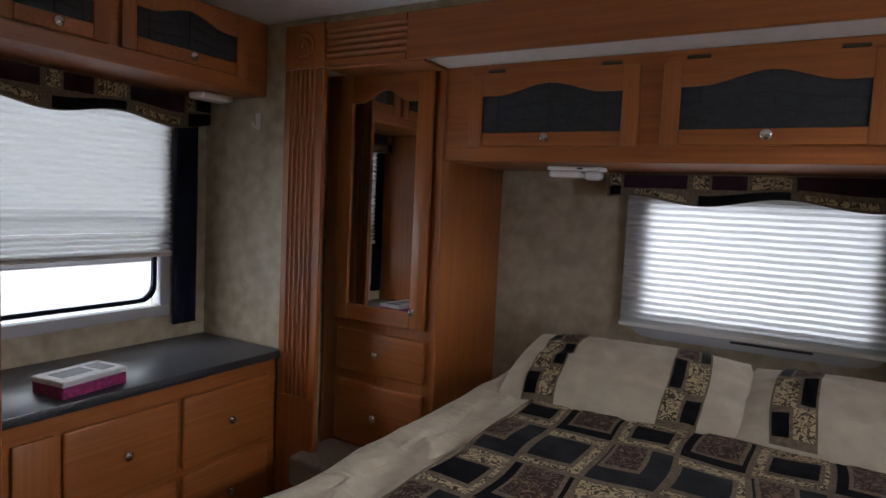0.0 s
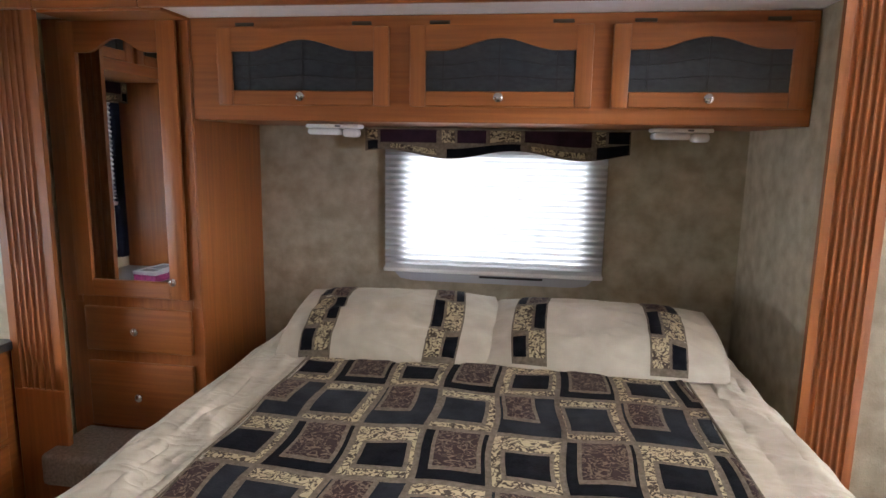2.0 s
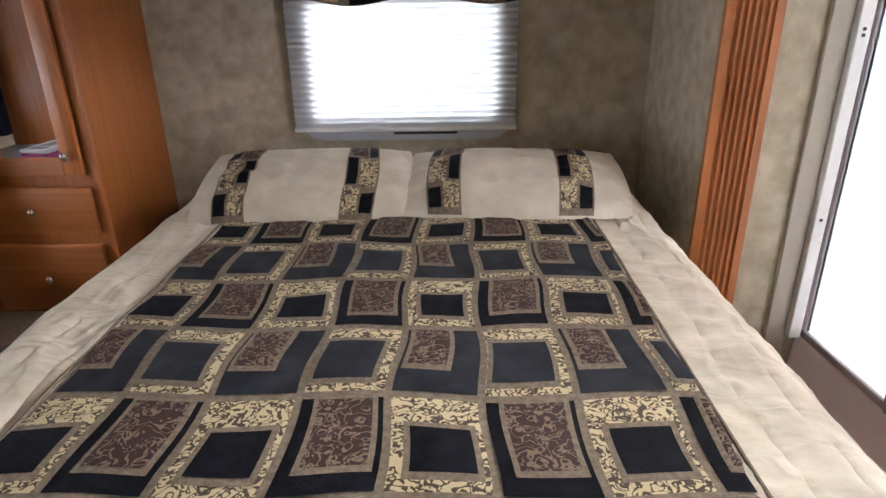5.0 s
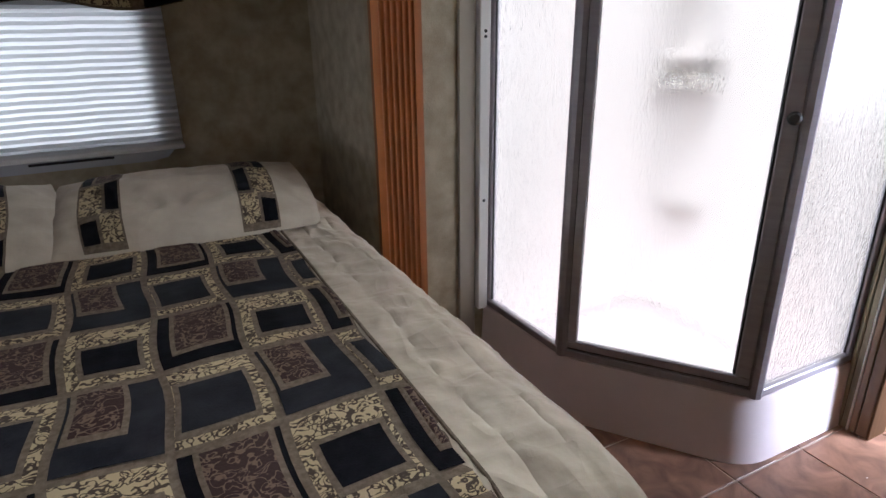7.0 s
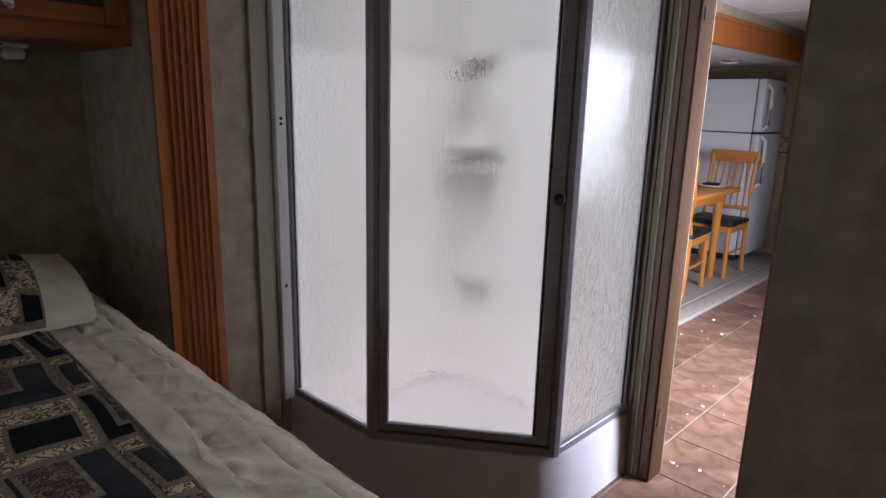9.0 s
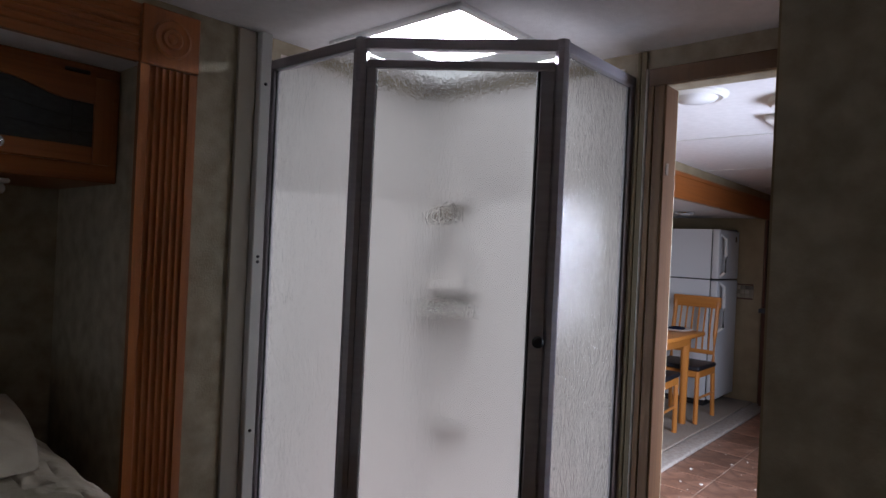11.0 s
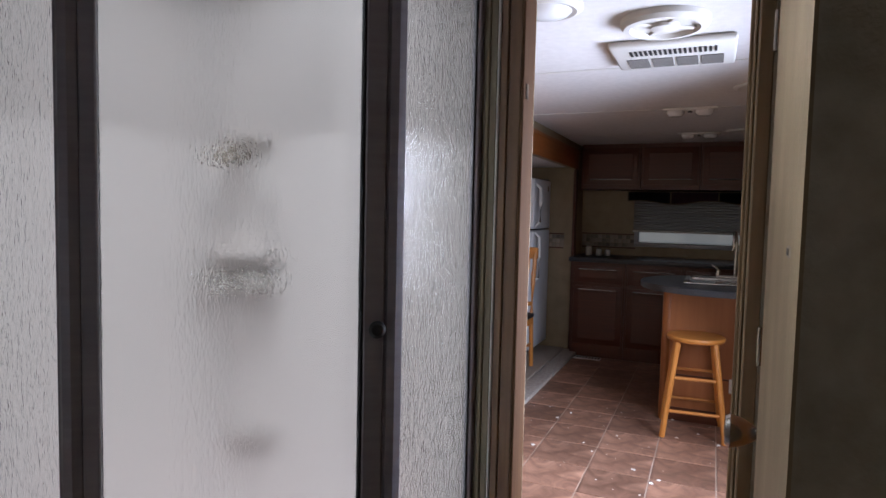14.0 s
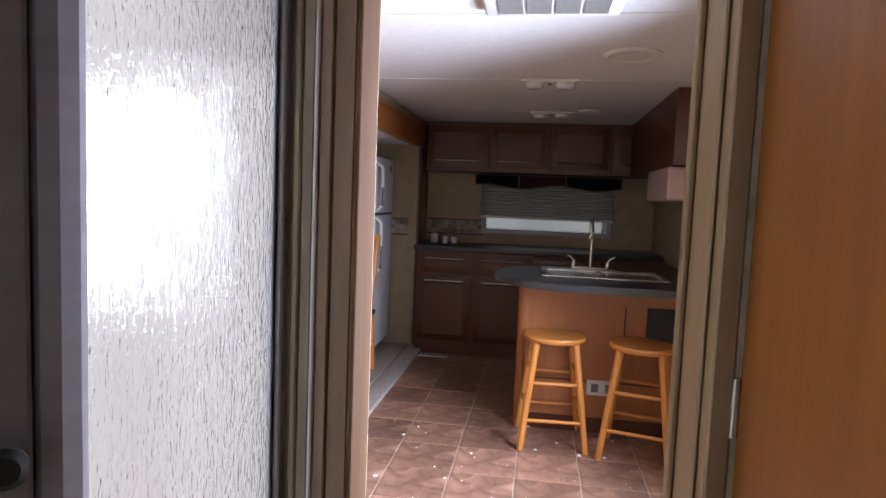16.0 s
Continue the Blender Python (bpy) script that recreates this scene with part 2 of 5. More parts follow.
def dome_material():
    m = bpy.data.materials.new("milky_dome")
    m.use_nodes = True
    nt = m.node_tree
    nt.nodes.remove(nt.nodes["Principled BSDF"])
    tr = nt.nodes.new("ShaderNodeBsdfTranslucent")
    tr.inputs[0].default_value = (0.92, 0.92, 0.9, 1)
    nt.links.new(tr.outputs[0], nt.nodes["Material Output"].inputs[0])
    return m


milky = dome_material()


def tile_material():
    m = material("slate_look_vinyl", (0.35, 0.195, 0.132), 0.36, 0, (0.12, 0.060, 0.040), (8, 8, 8), 0.25, 35, 9, lo=0.33, hi=0.68, distort=1.1, rand=0.25)
    return m


tile_mat = tile_material()


# ---- mesh helpers ----
def box(bm, a, b, bev=0.0, seg=1):
    t = bmesh.new()
    bmesh.ops.create_cube(t, size=1)
    lo, hi = [min(p, q) for p, q in zip(a, b)], [max(p, q) for p, q in zip(a, b)]
    for v in t.verts:
        v.co = [lo[i] + (v.co[i] + 0.5) * (hi[i] - lo[i]) for i in range(3)]
    bev = min(bev, 0.45 * min(h - l for l, h in zip(lo, hi)))
    if bev > 0:
        bmesh.ops.bevel(t, geom=t.edges[:], offset=bev, segments=seg, affect="EDGES", profile=0.5)
    join(bm, t)
    return bm


def join(bm, t, m=None):
    if m is not None:
        t.transform(m)
    me = bpy.data.meshes.new("tmp")
    t.to_mesh(me)
    t.free()
    bm.from_mesh(me)
    bpy.data.meshes.remove(me)


def prism(bm, pts, depth, m):
    """Extrudes a 2D outline (in x, z) by depth along -y, then places it by m."""
    t = bmesh.new()
    f0 = t.faces.new([t.verts.new((x, 0, z)) for x, z in pts])
    r = bmesh.ops.extrude_face_region(t, geom=[f0])
    for v in r["geom"]:
        if isinstance(v, bmesh.types.BMVert):
            v.co.y -= depth
    bmesh.ops.recalc_face_normals(t, faces=t.faces[:])
    join(bm, t, m)
    return bm


def lathe(bm, prof, m=Matrix(), n=20):
    """Turns a profile of (radius, height) about z."""
    t = bmesh.new()
    rings = []
    for r, z in prof:
        rings.append([t.verts.new((r * math.cos(2 * math.pi * i / n), r * math.sin(2 * math.pi * i / n), z)) for i in range(n)])
    for a, b in zip(rings, rings[1:]):
        for i in range(n):
            t.faces.new((a[i], a[(i + 1) % n], b[(i + 1) % n], b[i]))
    for ring in (rings[0], rings[-1]):
        t.faces.new(ring)
    bmesh.ops.recalc_face_normals(t, faces=t.faces[:])
    join(bm, t, m)
    return bm


def tube(bm, pts, r, n=10, r2=None):
    t = bmesh.new()
    rings = []
    pts = [Vector(p) for p in pts]
    for i, p in enumerate(pts):
        d = (pts[min(i + 1, len(pts) - 1)] - pts[max(i - 1, 0)]).normalized()
        q = d.to_track_quat("Z", "Y").to_matrix()
        rr = r if r2 is None else r + (r2 - r) * i / (len(pts) - 1)
        rings.append([t.verts.new(p + q @ Vector((rr * math.cos(2 * math.pi * k / n), rr * math.sin(2 * math.pi * k / n), 0))) for k in range(n)])
    for a, b in zip(rings, rings[1:]):
        for i in range(n):
            t.faces.new((a[i], a[(i + 1) % n], b[(i + 1) % n], b[i]))
    t.faces.new(rings[0])
    t.faces.new(rings[-1])
    bmesh.ops.recalc_face_normals(t, faces=t.faces[:])
    join(bm, t)
    return bm


def mesh_object(name, bm, mat, smooth=True):
    me = bpy.data.meshes.new(name)
    bm.to_mesh(me)
    bm.free()
    me.materials.append(mat)
    if smooth:
        me.polygons.foreach_set("use_smooth", [True] * len(me.polygons))
        me.set_sharp_from_angle(angle=radians(35))
    return new(name, me)


def part(name, bm, mat, parent, label="", smooth=True):
    ob = mesh_object(name, bm, mat, smooth)
    ob.parent = parent
    if label:
        ob["label"] = label
    return ob


def thing(name, at, label, category, group="", kind=""):
    ob = new(name)
    ob.location = at
    ob.empty_display_size = 0.1
    return tagged(ob, label, category, group, kind)


def structure(name, bm, mat, label, category):
    return tagged(mesh_object(name, bm, mat, False), label, category, kind="structure")


def wall_with_holes(axis, a0, a1, lo, hi, z0, z1, holes):
    """A wall from a0 to a1 thick across axis, lo to hi along the other, with holes (lo, hi, z0, z1)."""
    bm = bmesh.new()
    us = sorted({lo, hi, *(h[0] for h in holes), *(h[1] for h in holes)})
    zs = sorted({z0, z1, *(h[2] for h in holes), *(h[3] for h in holes)})
    for u, u2 in zip(us, us[1:]):
        for z, z2 in zip(zs, zs[1:]):
            if any(h[0] - 1e-6 <= u and u2 <= h[1] + 1e-6 and h[2] - 1e-6 <= z and z2 <= h[3] + 1e-6 for h in holes):
                continue
            if axis == "y":
                box(bm, (u, a0, z), (u2, a1, z2))
            else:
                box(bm, (a0, u, z), (a1, u2, z2))
    bmesh.ops.remove_doubles(bm, verts=bm.verts[:], dist=1e-5)
    bm.verts.index_update()
    groups = {}
    for f in bm.faces:
        groups.setdefault(frozenset(v.index for v in f.verts), []).append(f)
    dead = [f for g in groups.values() if len(g) > 1 for f in g]
    bmesh.ops.delete(bm, geom=dead, context="FACES_ONLY")
    return bm


# ---- bedroom and bath shell ----
CEIL = 2.08
structure("wall_north", wall_with_holes("y", -0.70, -0.62, -1.88, 2.88, 0, CEIL + 0.05, [(-1.22, 1.515, 0, 1.90)]), paper, "mottled beige wallpaper side wall with a bed alcove", "wall")
structure("wall_alcove_back", wall_with_holes("y", 0.03, 0.10, -1.30, 1.60, 0, 2.0, [(0.075, 0.875, 0.92, 1.40)]), paper, "mottled beige wallpaper wall behind the bed with a window", "wall")
structure("wall_alcove_right", box(bmesh.new(), (1.515, -0.62, 0), (1.585, 0.03, 2.0)), paper, "mottled beige wallpaper end wall of the bed alcove", "wall")
structure("wall_alcove_left", box(bmesh.new(), (-1.30, -0.62, 0), (-1.22, 0.03, 2.0)), paper, "hidden end wall of the bed alcove", "wall")
structure("ceiling_alcove", box(bmesh.new(), (-1.29, -0.699, 1.880), (1.55, 0.10, 1.97)), ceiling_mat, "white ceiling of the bed alcove", "ceiling")
structure("wall_west", wall_with_holes("x", -1.88, -1.80, -3.18, -0.62, 0, CEIL + 0.05, [(-1.665, -0.925, 0.83, 1.67)]), paper, "mottled beige wallpaper front wall with a wide window", "wall")
# The hole is added for the fill lamp; this wall is unseen.
structure("wall_south", wall_with_holes("y", -3.18, -3.10, -1.88, 1.98, 0, CEIL + 0.05, [(-0.9, -0.1, 1.1, 1.7)]), paper, "mottled beige wallpaper side wall", "wall")
structure("wall_closet", box(bmesh.new(), (1.90, -3.18, 0), (1.98, -2.349, CEIL + 0.05)), paper, "mottled brown wallpaper partition end in shadow", "wall")
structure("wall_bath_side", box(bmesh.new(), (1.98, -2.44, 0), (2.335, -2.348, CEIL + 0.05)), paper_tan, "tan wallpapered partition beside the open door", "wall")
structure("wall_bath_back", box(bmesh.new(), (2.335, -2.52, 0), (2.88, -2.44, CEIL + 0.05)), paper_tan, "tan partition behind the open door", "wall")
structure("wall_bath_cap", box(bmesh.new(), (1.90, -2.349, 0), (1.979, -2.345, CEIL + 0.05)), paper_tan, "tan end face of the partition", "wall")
structure("wall_east", wall_with_holes("x", 2.80, 2.88, -2.44, -0.70, 0, CEIL + 0.05, [(-2.376, -1.785, 0, 1.950)]), paper, "beige wallpaper partition with the kitchen doorway", "wall")
structure("ceiling", box(box(box(box(bmesh.new(), (-1.88, -3.18, CEIL), (2.12, -0.62, CEIL + 0.06)), (2.68, -3.18, CEIL), (2.88, -0.62, CEIL + 0.06)), (2.12, -3.18, CEIL), (2.68, -1.43, CEIL + 0.06)), (2.12, -0.87, CEIL), (2.68, -0.62, CEIL + 0.06)), ceiling_mat, "white panelled bedroom and bath ceiling", "ceiling")

# ---- floor ----
structure("floor", box(bmesh.new(), (-1.9, -3.2, -0.08), (8.0, 0.12, -0.004)), grout, "brown vinyl floor with pale joints", "floor")
structure("ground", box(bmesh.new(), (-60, -60, -1.0), (60, 60, -0.9)), material("gravel_ground", (0.2, 0.19, 0.17), 0.9, 0, (0.1, 0.1, 0.09), (3, 3, 3)), "grey gravel ground outside", "ground")


# ---- bedroom: trim, cabinets ----
def fluted(bm, u0, u1, y, z0, z1, n, along="z", d=0.022):
    """A board against y, toward -y, with n half-round flutes along it."""
    w = (u1 - u0) if along == "z" else (z1 - z0)
    edge, pitch = 0.14 * w, 0.72 * w / n
    prof = [(0, 0.0), (0, d)]
    for i in range(n):
        c = edge + pitch * (i + 0.5)
        for k in range(7):
            a = math.pi * k / 6
            prof.append((c - 0.42 * pitch * math.cos(a), d - 0.009 * math.sin(a)))
    prof += [(w, d), (w, 0.0)]
    t = bmesh.new()
    rows = []
    for s in (0, 1):
        rows.append([t.verts.new((u0 + p, y - q, z0 + s * (z1 - z0)) if along == "z" else (u0 + s * (u1 - u0), y - q, z0 + p)) for p, q in prof])
    for i in range(len(prof) - 1):
        t.faces.new((rows[0][i], rows[0][i + 1], rows[1][i + 1], rows[1][i]))
    t.faces.new(rows[0])
    t.faces.new(rows[1])
    bmesh.ops.recalc_face_normals(t, faces=t.faces[:])
    join(bm, t)
    return bm


def rosette(bm, cx, y, z0, z1, w):
    box(bm, (cx - w / 2, y - 0.027, z0), (cx + w / 2, y, z1), 0.004)
    lathe(bm, [(0.06, 0), (0.06, 0.004), (0.052, 0.008), (0.044, 0.003), (0.034, 0.003), (0.028, 0.008), (0.016, 0.003), (0.010, 0.008), (0.001, 0.010)], Matrix.Translation((cx, y - 0.027, (z0 + z1) / 2)) @ Matrix.Rotation(radians(90), 4, "X"), 24)
    return bm


surround = thing("alcove_trim", (0.1, -0.70, 0), "stained oak fluted pilasters and header round the bed alcove", "trim", kind="structure")


def tpart(name, bm, mat, parent, label="", smooth=True):
    """A part whose mesh was made in the place's own coordinates."""
    bm.transform(Matrix.Translation(-parent.location))
    return part(name, bm, mat, parent, label, smooth)


tpart("pilaster", fluted(bmesh.new(), 1.498, 1.674, -0.70, 0.0, 1.873, 6), oak_z, surround)
tpart("pilaster", fluted(bmesh.new(), -1.285, -1.075, -0.70, 0.0, 1.873, 6), oak_z, surround)
tpart("plinth", box(bmesh.new(), (-1.287, -0.7245, 0.0), (-1.073, -0.7005, 0.50), 0.003), oak_z, surround)
structure("slide_floor", box(bmesh.new(), (-1.14, -0.80, 0.15), (-0.27, -0.532, 0.278), 0.02, 3), carpet, "beige carpet wrapped over the raised slide-out floor edge", "floor edge")
tpart("rosette_block", rosette(bmesh.new(), 1.586, -0.70, 1.875, 2.052, 0.180), oak_z, surround)
tpart("rosette_block", rosette(bmesh.new(), -1.180, -0.70, 1.875, 2.052, 0.214), oak_z, surround)
tpart("header", box(bmesh.new(), (-0.68, -0.722, 1.876), (1.10, -0.70, 2.046), 0.003), oak_x, surround)
tpart("header_flutes", fluted(bmesh.new(), -1.070, -0.682, -0.70, 1.876, 2.046, 5, "x"), oak_x, surround)
tpart("soffit_filler", box(bmesh.new(), (-1.075, -0.700, 1.868), (-0.612, -0.5385, 1.8795), 0.002), oak_x, surround)
tpart("header_flutes", fluted(bmesh.new(), 1.102, 1.493, -0.70, 1.876, 2.046, 5, "x"), oak_x, surround)


def arch(x0, x1, z0, z1, rise, n=22):
    """Points along the cathedral curve from (x0, z1) to (x1, z1), dipping to z1 - rise at the ends."""
    pts = []
    for i in range(n + 1):
        u = i / n
        s = 0.5 - 0.5 * math.cos(2 * math.pi * min(max((u - 0.12) / 0.76, 0), 1))
        pts.append((x0 + (x1 - x0) * u, z1 - rise + rise * s))
    return pts


def knob(parent, loc, direction="-y", mat=None, r=0.016):
    m = {"-y": Matrix.Rotation(radians(90), 4, "X"), "x": Matrix.Rotation(radians(90), 4, "Y")}[direction]
    bm = lathe(bmesh.new(), [(0.007, 0), (0.006, 0.012), (0.009, 0.015), (r, 0.019), (r, 0.023), (0.010, 0.028), (0.001, 0.029)], Matrix.Translation(loc) @ m, 16)
    return part("knob", bm, mat or chrome, parent, "small round chrome knob")


def arched_door(parent, w, h, loc, rot, stile, rail_b, rail_t, rise, glass, leads=True, knob_at=None, wood_h=None, wood_v=None):
    """Cabinet door: w by h, with an arched opening; loc is its lower left front-plane corner, local x along the door, -y toward the room."""
    wh, wv = wood_h or oak_x, wood_v or oak_z
    door = new("door")
    door.parent = parent
    door.matrix_basis = Matrix.Translation(loc) @ Matrix.Rotation(rot, 4, "Z")
    part("stile", box(bmesh.new(), (0, -0.020, 0), (stile, 0, h), 0.005, 2), wv, door)
    part("stile", box(bmesh.new(), (w - stile, -0.020, 0), (w, 0, h), 0.005, 2), wv, door)
    part("bottom_rail", box(bmesh.new(), (stile - 0.001, -0.0195, 0.0005), (w - stile + 0.001, -0.0005, rail_b), 0.004), wh, door)
    curve = arch(stile - 0.001, w - stile + 0.001, 0, h - rail_t, rise)
    rails = prism(bmesh.new(), [(stile - 0.001, h - 0.0005), *curve, (w - stile + 0.001, h - 0.0005)], 0.019, Matrix.Translation((0, -0.0005, 0)))
    part("top_rail", rails, wh, door, smooth=False)
    pane = box(bmesh.new(), (stile - 0.004, -0.010, rail_b - 0.004), (w - stile + 0.004, -0.006, h - rail_t + 0.004))
    part("panel", pane, glass, door, "mirror glass" if glass is mirror else "smoked panel", False)
    if leads:
        ld = bmesh.new()
        a, b, z0, z1 = stile, w - stile, rail_b, h - rail_t
        for u in (0.12, 0.5, 0.88):
            box(ld, (a + (b - a) * u - 0.0025, -0.013, z0), (a + (b - a) * u + 0.0025, -0.010, z1 - (0 if u == 0.5 else rise * 0.75)))
        for dz in (0.30, 0.62):
            pts = [(x, 0.0, z0 + (z - z0) * dz) for x, z in arch(a, b, z0, z1, rise * 0.9, 18)]
            tube(ld, [(p[0], -0.0115, p[2]) for p in pts], 0.0022, 6)
        part("leading", ld, rubber, door, "dark came lines")
    if knob_at:
        knob(door, (knob_at[0], -0.020, knob_at[1]))
    return door


def drawer_front(parent, x0, x1, z0, z1, y, wood_mat=None):
    d = new("drawer")
    d.parent = parent
    d.matrix_basis = Matrix.Translation((x0, y, z0))
    part("front", box(bmesh.new(), (0, -0.020, 0), (x1 - x0, 0, z1 - z0), 0.011, 3), wood_mat or oak_x, d)
    knob(d, ((x1 - x0) / 2, -0.020, (z1 - z0) / 2))
    return d


def wardrobe():
    w = thing("wardrobe", (-0.9, -0.26, 0), "tall stained oak wardrobe with a mirrored door and drawers", "wardrobe")
    tpart("body", box(bmesh.new(), (-1.205, -0.530, 0.0), (-0.610, 0.028, 1.879), 0.003), oak_z, w)
    tpart("face_frame", box(box(bmesh.new(), (-1.20, -0.538, 0.80), (-1.118, -0.530, 1.878), 0.002), (-0.645, -0.538, 0.80), (-0.612, -0.530, 1.878), 0.002), oak_z, w)
    arched_door(w, 0.470, 1.035, (-1.125 + 0.9, -0.538 + 0.26, 0.832), 0, 0.072, 0.068, 0.062, 0.050, mirror, False, (0.424, 0.075))
    for z0, z1 in ((0.606, 0.788), (0.286, 0.562)):
        drawer_front(w, -1.108 + 0.9, -0.652 + 0.9, z0, z1, -0.531 + 0.26)
    return w


wardrobe()


def overhead():
    c = thing("overhead_cabinet", (0.48, -0.25, 1.515), "stained oak overhead cabinet with three arched smoked-panel doors", "cabinet")
    tpart("body", box(bmesh.new(), (-0.608, -0.530, 1.518), (1.514, 0.028, 1.878), 0.003), oak_x, c)
    for a, b in ((-0.497, 0.133), (0.207, 0.821), (0.884, 1.490)):
        arched_door(c, b - a, 0.268, (a - 0.48, -0.532 + 0.25, 0.056), 0, 0.055, 0.052, 0.042, 0.040, seed_glass, True, ((b - a) / 2, 0.030))
        for u in (a + 0.10, b - 0.10):
            tpart("hinge", box(bmesh.new(), (u - 0.035, -0.536, 1.846), (u + 0.035, -0.530, 1.858), 0.002), dark_metal, c)
    return c


overhead()


def reading_light(cx, cy):
    l = thing("reading_light", (cx, cy, 1.515), "white plastic reading light under the overhead cabinet", "lamp", "reading lights over the bed")
    part("base", box(bmesh.new(), (-0.105, -0.045, -0.016), (0.105, 0.045, -0.001), 0.006, 2), white_plastic, l)
    part("lens", box(bmesh.new(), (-0.100, -0.040, -0.042), (0.030, 0.040, -0.016), 0.012, 3), lamp_plastic, l)
    part("lens", box(bmesh.new(), (0.036, -0.034, -0.050), (0.098, 0.034, -0.016), 0.016, 3), lamp_plastic, l)
    part("switch", box(bmesh.new(), (0.015, -0.050, -0.012), (0.035, -0.045, -0.006)), rubber, l)


reading_light(-0.13, -0.34)
reading_light(1.16, -0.34)


# ---- windows, shades, valances ----
def pleats(u0, u1, z0, z1, pitch, d, m):
    """A pleated cloth sheet in local x and z, folded in y."""
    bm = bmesh.new()
    n = max(2, int(round((z1 - z0) / pitch)) * 2)
    nx = 14
    rows = []
    for i in range(n + 1):
        z = z0 + (z1 - z0) * i / n
        rows.append([bm.verts.new((u0 + (u1 - u0) * k / nx, (d if i % 2 else -d) + 0.0015 * math.sin(3.1 * k + i), z + 0.001 * math.sin(2.0 * k))) for k in range(nx + 1)])
    for a, b in zip(rows, rows[1:]):
        for k in range(nx):
            bm.faces.new((a[k], a[k + 1], b[k + 1], b[k]))
    bm.transform(m)
    return bm


def window_unit(name, m, w, h, label, sash=None):
    """Frame in local x and z, y outward; the room side is at y = 0."""
    wd = thing(name, m.translation, label, "window", kind="structure")
    r = m.to_3x3().to_4x4()
    fr = bmesh.new()
    for a, b in (((-0.035, -0.012, -0.035), (w + 0.035, 0.05, 0.012)), ((-0.035, -0.012, h - 0.012), (w + 0.035, 0.05, h + 0.035)), ((-0.035, -0.0115, 0.012), (0.012, 0.0495, h - 0.012)), ((w - 0.012, -0.0115, 0.012), (w + 0.035, 0.0495, h - 0.012))):
        box(fr, a, b, 0.006, 2)
    fr.transform(r)
    part("window_frame", fr, vinyl_frame, wd)
    if sash:
        sb = box(bmesh.new(), (0.012, 0.014, sash - 0.012), (w - 0.012, 0.04, sash + 0.012), 0.003)
        sb.transform(r)
        part("sash_bar", sb, vinyl_frame, wd)
    g = box(bmesh.new(), (0.005, 0.028, 0.005), (w - 0.005, 0.032, h - 0.005))
    g.transform(r)
    ob = part("pane", g, clear_glass, wd, "clear glass", False)
    ob.visible_shadow = False
    return wd


window_unit("window_1", Matrix.Translation((0.075, 0.03, 0.92)), 0.80, 0.48, "grey framed bedroom window over the bed")
WEST = Matrix.Translation((-1.80, -1.665, 0.83)) @ Matrix.Rotation(radians(90), 4, "Z")
window_unit("window_2", WEST, 0.74, 0.84, "wide grey framed window above the dresser, lower sash uncovered", 0.22)


def shade(name, m, w, z0, z1, label, parent_loc, cloth=shade_cloth, stack=0.0):
    s = thing(name, parent_loc, label, "window shade")
    inv = Matrix.Translation(-Vector(parent_loc)) @ m
    zc = z0 + 0.012 + stack
    part("cloth", pleats(0, w, zc, z1, 0.026, 0.007, inv), cloth, s, "", False)
    if stack:
        part("folded_pleats", pleats(0, w, z0 + 0.012, zc, 0.019, 0.013, inv), folded_cloth, s, "gathered pleats at the bottom", False)
    rail = box(bmesh.new(), (-0.004, -0.014, z0 - 0.008), (w + 0.004, 0.014, z0 + 0.012), 0.004)
    rail.transform(inv)
    part("bottom_rail", rail, white_plastic, s)
    top = box(bmesh.new(), (-0.002, -0.014, z1), (w + 0.002, 0.012, z1 + 0.03), 0.003)
    top.transform(inv)
    part("head_rail", top, white_plastic, s)


shade("pleated_shade", Matrix.Translation((-0.012, 0.0, 0)), 0.965, 0.880, 1.42, "white pleated window shade pulled down behind the bed", (0.475, 0.0, 0.88))
shade("pleated_shade", Matrix.Translation((-1.775, -1.685, 0)) @ Matrix.Rotation(radians(90), 4, "Z"), 0.78, 1.072, 1.70, "white pleated window shade pulled halfway down", (-1.775, -1.295, 1.072), shade_cloth, 0.085)


def sash_ring():
    """Rounded inner edge of the lower sash frame, its shadow given as dark colour."""
    win = bpy.data.objects["window_2"]
    bm = bmesh.new()
    rings = []
    for d, y in ((0.0, 0.012), (0.0, 0.002), (0.018, 0.002), (0.018, 0.020)):
        x0, x1, z0, z1, r = 0.02 + d, 0.717 - d, 0.03 + d, 0.40 - d, 0.075 - d * 0.5
        loop = []
        for cx, cz, a0 in ((x1 - r, z0 + r, -90), (x1 - r, z1 - r, 0), (x0 + r, z1 - r, 90), (x0 + r, z0 + r, 180)):
            loop += [bm.verts.new((cx + r * math.cos(radians(a0 + 15 * k)), y, cz + r * math.sin(radians(a0 + 15 * k)))) for k in range(7)]
        rings.append(loop)
    n = len(rings[0])
    for a, b in zip(rings, rings[1:]):
        for i in range(n):
            bm.faces.new((a[i], a[(i + 1) % n], b[(i + 1) % n], b[i]))
    bmesh.ops.recalc_face_normals(bm, faces=bm.faces[:])
    bm.transform(WEST.to_3x3().to_4x4())
    part("gasket", bm, navy_cloth, win, "rounded inner frame edge coloured dark for its shadow")


sash_ring()
sill = thing("window_sill_tray", (0.475, 0.02, 0.84), "grey plastic lower window surround with a dark latch", "window trim", kind="structure")
tpart("surround", prism(bmesh.new(), [(0.03, 0.872), (0.06, 0.842), (0.12, 0.832), (0.83, 0.832), (0.89, 0.842), (0.92, 0.872)], 0.03, Matrix.Translation((0, 0.03, 0))), vinyl_frame, sill)
